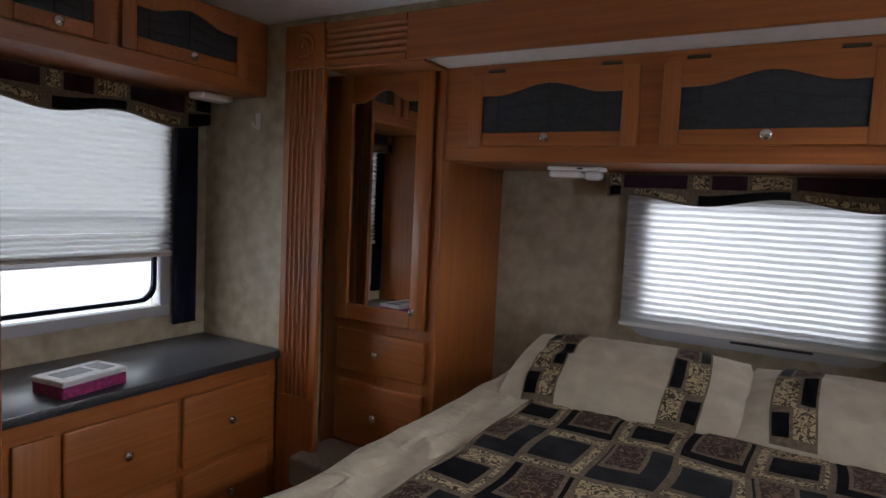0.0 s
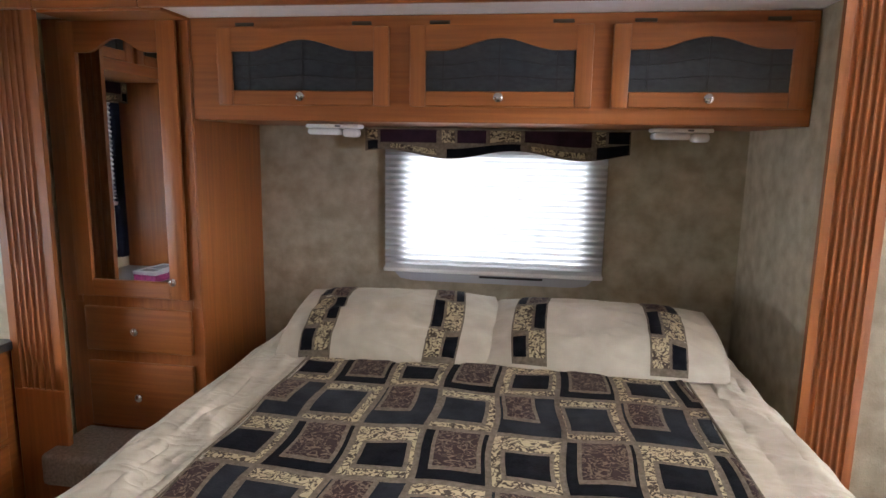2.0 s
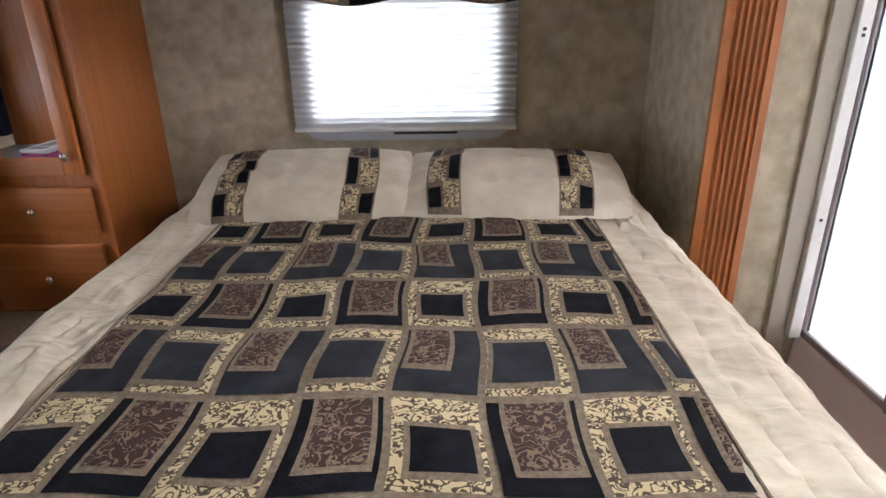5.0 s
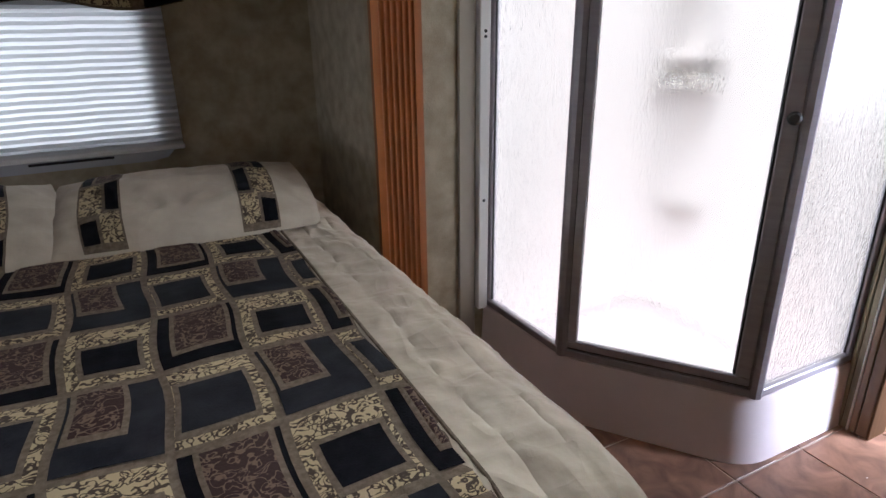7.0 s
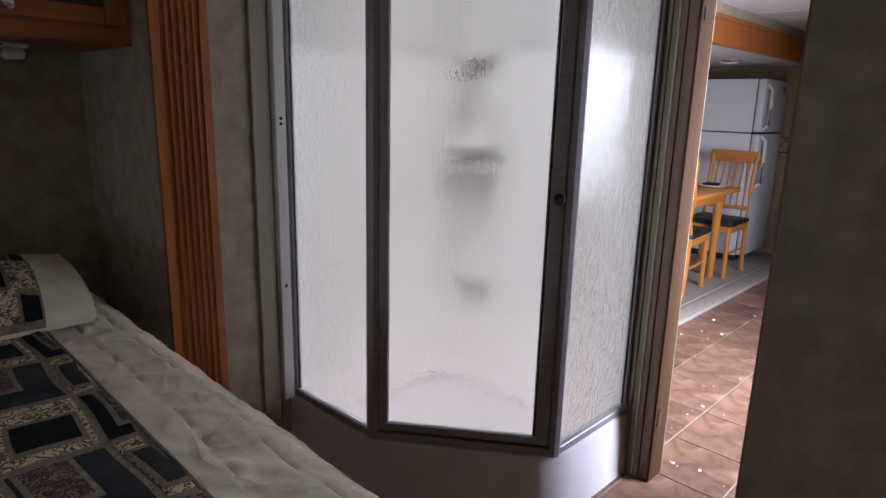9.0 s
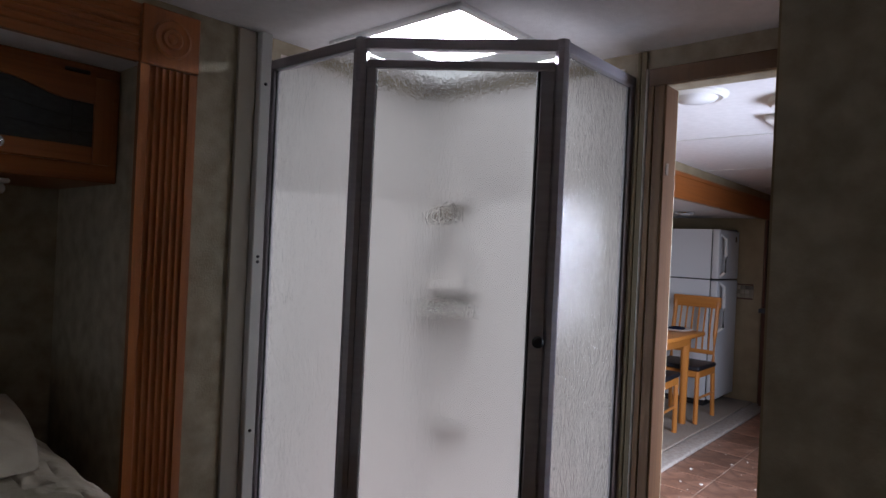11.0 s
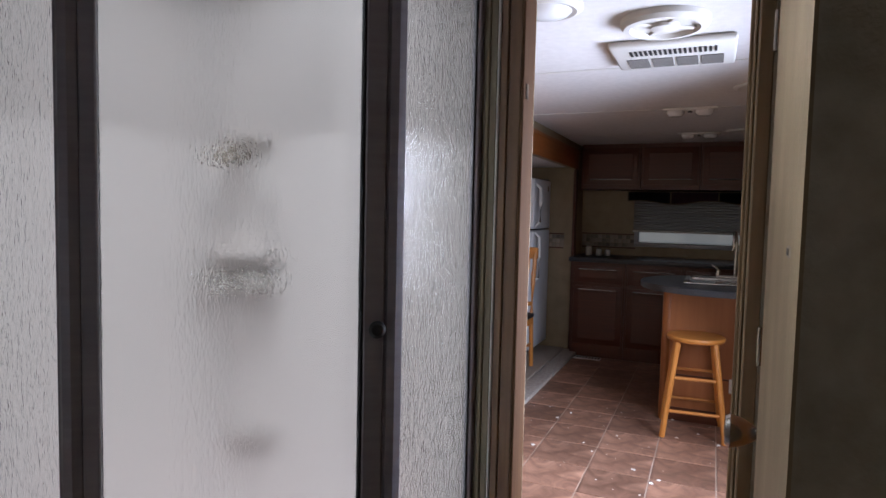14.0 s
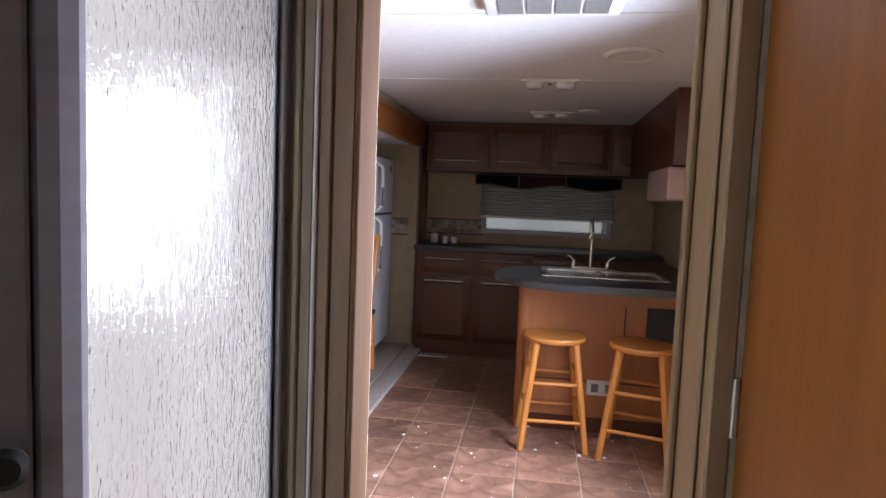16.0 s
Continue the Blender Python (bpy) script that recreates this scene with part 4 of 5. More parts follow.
            bar(b - u * 0.030, b - u * 0.024, 0.277, 1.957, 0, 0.012, "gasket", rubber)
    for p in (P1, P2):
        post = lathe(bmesh.new(), [(0.022, 0.247), (0.022, TOP + 0.002)], Matrix.Translation((p.x, p.y, 0)), 8)
        post.transform(loc)
        part("corner_post", post, bronze, s, "", False)
    a, b = segs[1]
    u = (b - a).normalized()
    a2, b2 = a + u * 0.020, b - u * 0.020
    bar(a2, b2, 0.284, 0.312, 0, 0.026, "door_bottom_rail", bronze, -0.004)
    bar(a2, b2, 0.276, 0.284, 0, 0.020, "door_sweep", rubber)
    bar(a2, b2, 1.900, 1.925, 0, 0.026, "door_top_rail", bronze, -0.004)
    bar(a2, a2 + u * 0.030, 0.312, 1.900, 0, 0.026, "door_stile", bronze, -0.004)
    bar(b2 - u * 0.042, b2, 0.312, 1.900, 0, 0.026, "door_stile", bronze, -0.004)
    bar(b2 - u * 0.050, b2 - u * 0.042, 0.312, 1.900, 0, 0.014, "gasket", rubber, -0.004)
    bar(a2 + u * 0.030, b2 - u * 0.050, 0.312, 1.900, 0, 0.006, "door_pane", shower_glass, -0.004)
    k = b2 - u * 0.016
    n = Vector((u.y, -u.x, 0))
    kb = lathe(bmesh.new(), [(0.008, 0), (0.008, 0.012), (0.017, 0.018), (0.018, 0.026), (0.012, 0.031), (0.001, 0.032)], loc @ Matrix.Translation((k.x + n.x * 0.016, k.y + n.y * 0.016, 1.10)) @ n.to_track_quat("Z", "Y").to_matrix().to_4x4(), 16)
    part("door_knob", kb, rubber, s, "small black door knob")


shower()


def skylight():
    k = thing("skylight", (2.40, -1.15, CEIL), "milky acrylic skylight dome over the shower", "skylight", kind="structure")
    fr = bmesh.new()
    for a, b in (((-0.31, -0.31, -0.012), (0.31, -0.275, 0.08)), ((-0.31, 0.275, -0.012), (0.31, 0.31, 0.08)), ((-0.31, -0.2745, -0.0115), (-0.275, 0.2745, 0.08)), ((0.275, -0.2745, -0.0115), (0.31, 0.2745, 0.08))):
        box(fr, a, b, 0.004)
    part("curb", fr, white_plastic, k)
    dm = bmesh.new()
    n = 14
    g = [[dm.verts.new((-0.275 + 0.55 * i / n, -0.275 + 0.55 * j / n, 0.06 + 0.10 * (1 - abs(2 * i / n - 1) ** 3) * (1 - abs(2 * j / n - 1) ** 3))) for i in range(n + 1)] for j in range(n + 1)]
    for j in range(n):
        for i in range(n):
            dm.faces.new((g[j][i], g[j][i + 1], g[j + 1][i + 1], g[j + 1][i]))
    part("dome", dm, milky, k)


skylight()
trim = thing("shower_jamb_trim", (1.90, -0.70, 0), "white and grey vertical trim beside the shower", "trim", kind="structure")
tpart("white_strip", box(bmesh.new(), (1.888, -0.738, 0.247), (1.930, -0.701, CEIL - 0.002), 0.003), white_plastic, trim, "white plastic filler strip")
tpart("grey_strip", box(bmesh.new(), (1.815, -0.716, 0.0), (1.886, -0.701, CEIL - 0.002), 0.004), material("beige_corner_trim", (0.32, 0.275, 0.22), 0.5, bump=0.1), trim)
screw = bmesh.new()
for zz in (1.303, 1.285, 0.7, 1.9):
    lathe(screw, [(0.006, 0), (0.005, 0.003), (0.001, 0.0035)], Matrix.Translation((1.909, -0.738, zz)) @ Matrix.Rotation(radians(90), 4, "X"), 10)
tpart("screw", screw, rubber, trim)
casing = thing("door_casing", (2.79, -1.8, 0), "dark oak casing and jamb of the kitchen doorway", "trim", kind="structure")


def moulded(y0, y1, z0, z1, x):
    bm = bmesh.new()
    w = y1 - y0
    for k, (a, b, d) in enumerate(((0.0, 0.62, 0.012), (0.62, 1.0, 0.016))):
        box(bm, (x - d, y0 + a * w, z0), (x, y0 + b * w, z1), 0.003)
    return bm


tpart("casing", moulded(-1.785, -1.727, 0, 1.952, 2.80), casing_wood, casing)
tpart("head_casing", box(bmesh.new(), (2.786, -2.375, 1.951), (2.80, -1.727, 2.012), 0.003), casing_wood, casing)
tpart("edge_bead", box(bmesh.new(), (2.780, -1.7265, 0), (2.7995, -1.720, 2.012), 0.002), white_plastic, casing, "pale edge bead")
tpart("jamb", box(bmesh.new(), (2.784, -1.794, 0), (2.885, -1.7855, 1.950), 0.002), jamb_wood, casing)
tpart("jamb_bead", box(bmesh.new(), (2.8855, -1.7925, 0), (2.892, -1.7855, 1.950), 0.001), cream, casing, "pale jamb edge")
tpart("corner_strip", moulded(-1.718, -1.685, 0, CEIL - 0.002, 2.80), material("olive_corner_trim", (0.18, 0.142, 0.085), 0.55, 0, (0.135, 0.105, 0.06), (60, 60, 3), 0.1), casing)
tpart("hinge_plate", box(box(bmesh.new(), (2.80, -1.7975, 1.645), (2.82, -1.7945, 1.685), 0.002), (2.80, -1.7975, 0.22), (2.83, -1.7945, 0.30), 0.002), dark_metal, casing)
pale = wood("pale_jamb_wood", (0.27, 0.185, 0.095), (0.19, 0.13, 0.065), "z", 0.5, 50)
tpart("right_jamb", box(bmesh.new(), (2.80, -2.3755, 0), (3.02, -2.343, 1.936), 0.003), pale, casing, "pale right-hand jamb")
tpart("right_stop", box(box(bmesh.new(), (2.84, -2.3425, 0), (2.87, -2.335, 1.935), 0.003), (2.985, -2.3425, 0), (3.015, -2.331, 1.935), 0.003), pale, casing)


def open_door():
    d = thing("door_1", (2.86, -2.40, 0), "cherry veneer interior door folded open against the partition", "door", kind="structure")
    tpart("leaf", box(bmesh.new(), (2.352, -2.418, 0.02), (2.796, -2.382, 1.93), 0.003), door_wood, d)
    tpart("edge_band", box(bmesh.new(), (2.346, -2.417, 0.02), (2.352, -2.383, 1.93), 0.001), rubber, d)
    hd = new("door_handle")
    hd.parent = d
    m = Matrix.Translation((2.425 - 2.86, -2.382 + 2.40, 0.955)) @ Matrix.Rotation(radians(-90), 4, "X")
    part("rose", lathe(bmesh.new(), [(0.036, 0), (0.036, 0.006), (0.026, 0.014), (0.014, 0.018)], m, 24), nickel, hd)
    part("knob", lathe(bmesh.new(), [(0.012, 0.015), (0.012, 0.030), (0.018, 0.038), (0.027, 0.056), (0.031, 0.072), (0.026, 0.080), (0.001, 0.082)], m, 24), nickel, hd, "flared satin metal knob")
    hg = bmesh.new()
    for z in (0.25, 1.0, 1.72):
        lathe(hg, [(0.007, 0), (0.007, 0.09)], Matrix.Translation((2.794, -2.378, z)), 10)
    tpart("hinge", hg, nickel, d)


open_door()
ct = thing("catch_plate", (2.00, -2.348, 1.305), "small brass catch let into the tan partition", "catch")
part("plate", box(bmesh.new(), (-0.030, 0.0, -0.007), (0.020, 0.003, 0.007), 0.002), material("aged_brass", (0.16, 0.11, 0.06), 0.4, 0.7), ct)
part("slot", box(bmesh.new(), (0.0, 0.003, -0.004), (0.018, 0.0035, 0.004)), rubber, ct)

# ---- kitchen shell ----
KC, KX = 2.025, 7.62
structure("wall_kitchen_north", wall_with_holes("y", -1.02, -0.95, 2.88, 7.70, 0, KC + 0.05, [(2.95, 7.13, 0, 1.79)]), cream, "cream wall over the slide-out opening", "wall")
structure("wall_slide_back", wall_with_holes("y", 0.02, 0.09, 2.88, 7.25, 0, 1.9, [(4.4, 6.0, 0.85, 1.55)]), cream, "cream wall of the dining slide-out", "wall")
structure("wall_slide_end", box(bmesh.new(), (7.13, -0.95, 0), (7.20, 0.02, 1.9)), cream, "cream end wall of the dining slide-out", "wall")
structure("wall_slide_start", box(bmesh.new(), (2.885, -0.615, 0), (2.95, 0.02, 1.9)), cream, "cream near end wall of the slide-out", "wall")
structure("wall_slide_return", box(bmesh.new(), (2.885, -0.95, 0), (2.95, -0.62, 1.9)), cream, "cream return wall of the slide-out", "wall")
structure("ceiling_slide", box(bmesh.new(), (2.89, -0.95, 1.79), (7.25, 0.09, 1.86)), ceiling_mat, "white slide-out ceiling", "ceiling")
structure("wall_kitchen_east", wall_with_holes("x", KX, KX + 0.08, -3.18, -0.95, 0, KC + 0.05, [(-2.70, -1.58, 1.065, 1.46)]), cream, "cream kitchen end wall with a window", "wall")
structure("wall_kitchen_south", wall_with_holes("y", -3.18, -3.10, 1.98, 7.70, 0, KC + 0.05, [(3.10, 4.40, 0.75, 1.80)]), cream, "cream kitchen side wall with a window", "wall")
structure("wall_kitchen_west", wall_with_holes("x", 2.881, 2.945, -3.10, -2.53, 0, KC + 0.05, []), cream, "cream partition facing the kitchen", "wall")
slabs = bmesh.new()
seams = [2.89, 2.96, 4.18, 5.40, 6.62, 7.70]
for a, b in zip(seams, seams[1:]):
    box(slabs, (a + 0.003, -3.18, KC), (b - 0.003, -0.94, KC + 0.03))
box(slabs, (2.89, -3.18, KC + 0.004), (7.70, -0.94, KC + 0.06))
structure("ceiling_kitchen", slabs, ceiling_mat, "white panelled kitchen ceiling with thin seams", "ceiling")
ctrim = thing("ceiling_seam_trim", (5.4, -2.0, KC), "thin white battens on the ceiling seams", "trim", kind="structure")
for x in seams[2:5]:
    tpart("batten", box(bmesh.new(), (x - 0.009, -3.09, KC - 0.004), (x + 0.009, -1.03, KC - 0.0005), 0.001), white_plastic, ctrim)
ktrim = thing("slide_trim", (5.0, -1.03, 1.8), "cherry wood header and post round the dining slide-out", "trim", kind="structure")
tpart("header", box(bmesh.new(), (2.95, -1.045, 1.775), (7.22, -1.021, 1.955), 0.004), oak_x, ktrim)
tpart("header_bead", box(bmesh.new(), (2.95, -1.052, 1.925), (7.22, -1.046, 1.955), 0.002), oak_x, ktrim)
tpart("post", box(bmesh.new(), (7.135, -1.045, 0), (7.225, -1.021, 1.774), 0.004), dim_cherry_z, ktrim)

carpet_bm = box(bmesh.new(), (2.95, -0.985, 0.0), (7.13, 0.02, 0.035), 0.006)
tagged(mesh_object("carpet", carpet_bm, carpet), "beige looped carpet in the dining slide-out", "carpet", kind="structure")
tagged(mesh_object("carpet_edge", box(bmesh.new(), (2.95, -1.125, 0.0), (7.13, -0.986, 0.030), 0.012, 3), material("pale_slide_edge", (0.42, 0.38, 0.34), 0.8, 0, (0.32, 0.28, 0.25), (40, 40, 40), 0.3)), "pale padded edge of the slide-out floor", "threshold", kind="structure")
tagged(mesh_object("carpet_bedroom", box(bmesh.new(), (-1.80, -3.10, -0.003), (1.20, -0.70, 0.008)), carpet, False), "beige bedroom carpet", "carpet", kind="structure")


# ---- kitchen things ----
def stool(cx, cy, rot):
    s = thing("bar_stool", (cx, cy, 0), "round-seated light oak bar stool at the island", "stool", "stools at the island")
    s.rotation_euler[2] = rot
    part("seat", lathe(bmesh.new(), [(0.150, 0.575), (0.168, 0.583), (0.172, 0.597), (0.166, 0.608), (0.140, 0.610), (0.001, 0.604)], Matrix(), 32), pine_y, s)
    f, t = 0.175, 0.105
    for sx in (-1, 1):
        for sy in (-1, 1):
            part("leg", tube(bmesh.new(), [(sx * f, sy * f, 0), (sx * (f * 0.55 + t * 0.45), sy * (f * 0.55 + t * 0.45), 0.27), (sx * t, sy * t, 0.578)], 0.017, 10, 0.019), pine_z, s)
    pos = lambda z: f + (t - f) * z / 0.578
    for z, zz in ((0.16, 0.21), (0.36, 0.41)):
        for sgn in (-1, 1):
            part("rung", tube(bmesh.new(), [(sgn * pos(z), -pos(z), z), (sgn * pos(z), pos(z), z)], 0.010, 8), pine_y, s)
            part("rung", tube(bmesh.new(), [(-pos(zz), sgn * pos(zz), zz), (pos(zz), sgn * pos(zz), zz)], 0.010, 8), pine_y, s)


stool(5.29, -2.20, radians(4))
stool(5.20, -2.66, radians(-14))


def island():
    i = thing("kitchen_island", (5.8, -2.5, 0), "cherry panelled kitchen island with grooved end panel", "cabinet")
    tpart("body", box(bmesh.new(), (5.47, -3.09, 0.0), (6.03, -2.012, 0.868), 0.004), wood("island_veneer", (0.36, 0.135, 0.045), (0.27, 0.095, 0.03), "z", 0.4, 30), i)
    tpart("corner_post", lathe(bmesh.new(), [(0.035, 0.0), (0.035, 0.866)], Matrix.Translation((5.50, -2.020, 0)), 20), oak_z, i)
    gr = bmesh.new()
    box(gr, (5.466, -3.08, 0.838), (5.470, -2.20, 0.850))
    box(gr, (5.466, -2.605, 0.42), (5.470, -2.595, 0.76))
    box(gr, (5.466, -3.08, 0.30), (5.470, -2.06, 0.310))
    tpart("groove", gr, dim_cherry_y, i, "dark routed groove")
    tpart("vent_panel", box(bmesh.new(), (5.462, -2.95, 0.52), (5.470, -2.72, 0.76), 0.003), rubber, i, "black vent panel")
    tpart("toe_board", box(bmesh.new(), (5.462, -3.08, 0), (5.4695, -2.05, 0.09), 0.003), dim_cherry_y, i)
    o = thing("power_outlet", (5.466, -2.49, 0.27), "white power outlet on the island end panel", "outlet")
    part("plate", box(bmesh.new(), (-0.008, -0.085, -0.045), (0.003, 0.085, 0.045), 0.003), white_plastic, o)
    part("socket", box(bmesh.new(), (-0.0095, -0.06, -0.025), (-0.008, -0.02, 0.025)), grey_card, o)
    part("socket", box(bmesh.new(), (-0.0095, 0.02, -0.025), (-0.008, 0.06, 0.025)), grey_card, o)
    w = thing("island_worktop", (5.6, -2.4, 0.87), "dark speckled laminate island top with a rounded end", "worktop")
    bm = bmesh.new()
    r, cx, cy = 0.48, 5.60, -2.30
    pts = [(5.12, -3.09)] + [(cx - r * math.cos(a * math.pi / 24), cy + r * 0.98 * math.sin(a * math.pi / 24)) for a in range(25)] + [(6.08, -3.09)]
    t = bmesh.new()
    f0 = t.faces.new([t.verts.new((x, y, 0.870)) for x, y in pts])
    ex = bmesh.ops.extrude_face_region(t, geom=[f0])
    for v in ex["geom"]:
        if isinstance(v, bmesh.types.BMVert):
            v.co.z += 0.040
    bmesh.ops.recalc_face_normals(t, faces=t.faces[:])
    bmesh.ops.bevel(t, geom=[e for e in t.edges if abs(e.verts[0].co.z - e.verts[1].co.z) < 1e-5], offset=0.006, segments=2, affect="EDGES")
    join(bm, t)
    tpart("slab", bm, laminate, w)


island()


def sink():
    s = thing("kitchen_sink", (5.66, -2.47, 0.910), "double stainless steel sink set into the island top", "sink")
    rim = bmesh.new()
    for a, b in (((-0.24, -0.36, 0.0), (0.24, -0.325, 0.014)), ((-0.24, 0.325, 0.0), (0.24, 0.36, 0.014)), ((-0.24, -0.3245, 0.0), (-0.205, 0.3245, 0.014)), ((0.13, -0.3245, 0.0), (0.24, 0.3245, 0.014)), ((-0.2045, -0.02, 0.0), (0.1295, 0.02, 0.012))):
        box(rim, a, b, 0.004, 2)
    part("rim", rim, steel, s)
    for y in (-0.172, 0.172):
        part("basin", box(bmesh.new(), (-0.205, y - 0.152, 0.0005), (0.13, y + 0.152, 0.004)), steel, s)
    fc = thing("kitchen_tap", (5.84, -2.42, 0.924), "brushed metal gooseneck kitchen tap with two levers", "tap")
    part("base", box(bmesh.new(), (-0.03, -0.12, 0), (0.03, 0.12, 0.018), 0.008, 3), nickel, fc)
    pts = [(0, 0, 0.018), (0, 0, 0.24)] + [(-0.065 + 0.065 * math.cos(a * math.pi / 12), 0.02 * math.sin(a * math.pi / 24), 0.24 + 0.075 * math.sin(a * math.pi / 12)) for a in range(1, 13)] + [(-0.13, 0.02, 0.20)]
    part("spout", tube(bmesh.new(), pts, 0.0125, 12), nickel, fc)
    for sy in (-1, 1):
        lv = bmesh.new()
        lathe(lv, [(0.020, 0.018), (0.014, 0.035), (0.013, 0.055), (0.001, 0.058)], Matrix.Translation((0, sy * 0.105, 0)), 14)
        tube(lv, [(0, sy * 0.105, 0.05), (0, sy * 0.125, 0.075), (0, sy * 0.15, 0.085)], 0.008, 8, 0.006)
        part("lever", lv, nickel, fc)


sink()


def cabinet_front(parent, y0, y1, z0, z1, x, horizontal=True):
    tpart("door", box(box(bmesh.new(), (x - 0.016, y0, z0), (x, y1, z1), 0.005, 2), (x - 0.022, y0 + 0.05, z0 + 0.05), (x - 0.016, y1 - 0.05, z1 - 0.05), 0.004), dim_cherry_y, parent)
    ym, hw = (y0 + y1) / 2, 0.40 * (y1 - y0)
    zh = z0 + 0.05 if z0 > 1.5 else z1 - 0.03
    tpart("handle", tube(bmesh.new(), [(x - 0.016, ym - hw, zh), (x - 0.04, ym - hw + 0.012, zh), (x - 0.045, ym, zh), (x - 0.04, ym + hw - 0.012, zh), (x - 0.016, ym + hw, zh)], 0.006, 8), nickel, parent)


def end_cabinets():
    edges = [-3.06, -2.66, -2.14, -1.62, -1.06]
    for y0, y1 in zip(edges, edges[1:]):
        c = thing("wall_cabinet", (7.45, (y0 + y1) / 2, 1.585), "cherry wall cabinet on the kitchen end wall", "cabinet", "kitchen wall cabinets")
        tpart("body", box(bmesh.new(), (7.30, y0 + 0.001, 1.585), (7.618, y1 - 0.001, KC - 0.004), 0.003), dim_cherry_y, c)
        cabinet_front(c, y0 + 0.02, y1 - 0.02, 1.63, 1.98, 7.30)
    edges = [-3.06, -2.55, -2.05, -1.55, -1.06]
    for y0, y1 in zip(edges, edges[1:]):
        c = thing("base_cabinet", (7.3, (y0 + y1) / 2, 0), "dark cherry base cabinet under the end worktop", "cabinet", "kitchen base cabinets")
        tpart("body", box(bmesh.new(), (7.02, y0 + 0.001, 0), (7.618, y1 - 0.001, 0.895), 0.003), dim_cherry_z, c)
        cabinet_front(c, y0 + 0.02, y1 - 0.02, 0.70, 0.86, 7.02)
        cabinet_front(c, y0 + 0.02, y1 - 0.02, 0.12, 0.67, 7.02)
    w = thing("end_worktop", (7.3, -2.05, 0.895), "dark speckled laminate worktop along the end wall", "worktop")
    tpart("slab", box(bmesh.new(), (6.99, -3.09, 0.896), (7.618, -1.03, 0.935), 0.006, 2), laminate, w)


end_cabinets()
window_unit("window_3", Matrix.Translation((KX, -1.58, 1.065)) @ Matrix.Rotation(radians(-90), 4, "Z"), 1.12, 0.395, "grey framed kitchen window")
shade("pleated_shade", Matrix.Translation((KX - 0.035, -1.54, 0)) @ Matrix.Rotation(radians(-90), 4, "Z"), 1.20, 1.185, 1.53, "pleated kitchen window shade mostly down, cloth darkened for dim light", (KX - 0.035, -2.14, 1.185), dimmed_shade_cloth)
valance(Matrix.Translation((KX - 0.06, -1.48, 1.46)) @ Matrix.Rotation(radians(-90), 4, "Z"), 1.32, 0.115, 0.05, [(0.01, 0.30, 0.1, 0.95, black_cloth), (0.31, 0.62, 0.1, 0.95, plum_cloth), (0.63, 0.99, 0.1, 0.95, black_cloth)], "dark patchwork valance over the kitchen window", (KX - 0.06, -2.14, 1.46))


def mosaic():
    b = thing("mosaic_border", (KX - 0.005, -1.3, 1.08), "mosaic tile border on the kitchen walls", "tiles", kind="structure")
    rnd = random.Random(4)
    me = bpy.data.meshes.new("tile")
    t = box(bmesh.new(), (-0.004, -0.0185, -0.0185), (0.004, 0.0185, 0.0185), 0.002)
    t.to_mesh(me)
    t.free()
    me.materials.append(mosaic_dark)

    def row(fn, n):
        for k in range(n):
            for j in range(3):
                o = new("tile", me)
                o.parent = b
                o.location = fn(k, j) - b.location
                o.scale = (1, 1, 1) if rnd.random() < 0.6 else (1.3, 1, 1)
                yield o
    for o in row(lambda k, j: Vector((KX - 0.004, -1.05 - 0.04 * k, 1.04 + 0.04 * j)), 13):
        pass
    for o in row(lambda k, j: Vector((7.126, -0.93 + 0.04 * k, 1.04 + 0.04 * j)), 12):
        pass
    ln = bmesh.new()
    for z in (1.012, 1.148):
        box(ln, (KX - 0.008, -1.56, z - 0.006), (KX - 0.0005, -1.03, z + 0.006))
        box(ln, (7.120, -0.945, z - 0.006), (7.1295, -0.42, z + 0.006))
    part("liner", ln, dim_cherry_y, b).location = -b.location


mosaic()


def fridge():
    f = thing("refrigerator", (6.9, -0.4, 0.035), "white two-door refrigerator in the dining slide-out", "refrigerator")
    tpart("body", box(bmesh.new(), (6.535, -0.735, 0.09), (7.11, -0.06, 1.650), 0.006, 2), fridge_mat, f)
    tpart("kick_plate", box(bmesh.new(), (6.55, -0.72, 0.036), (7.10, -0.08, 0.09)), rubber, f)
    tpart("door", box(bmesh.new(), (6.532, -0.805, 0.10), (7.112, -0.741, 1.184), 0.014, 3), fridge_mat, f)
    tpart("freezer_door", box(bmesh.new(), (6.532, -0.805, 1.200), (7.112, -0.741, 1.652), 0.014, 3), fridge_mat, f)
    tpart("gap_line", box(bmesh.new(), (6.5335, -0.735, 1.186), (7.11, -0.10, 1.198)), rubber, f)
    tpart("door_seal", box(bmesh.new(), (6.540, -0.7405, 0.11), (7.105, -0.7355, 1.645)), rubber, f, "dark door gasket")
    tpart("top_hinge", box(bmesh.new(), (7.03, -0.79, 1.6525), (7.10, -0.72, 1.668), 0.005, 2), grey_card, f)
    tpart("badge", box(bmesh.new(), (6.99, -0.8075, 1.55), (7.03, -0.805, 1.60), 0.001), steel, f)
    for z0, z1 in ((1.22, 1.60), (0.72, 1.165)):
        tpart("handle", tube(bmesh.new(), [(6.585, -0.804, z0), (6.585, -0.846, z0 + 0.04), (6.585, -0.850, (z0 + z1) / 2), (6.585, -0.846, z1 - 0.04), (6.585, -0.804, z1)], 0.014, 10), white_plastic, f)


fridge()


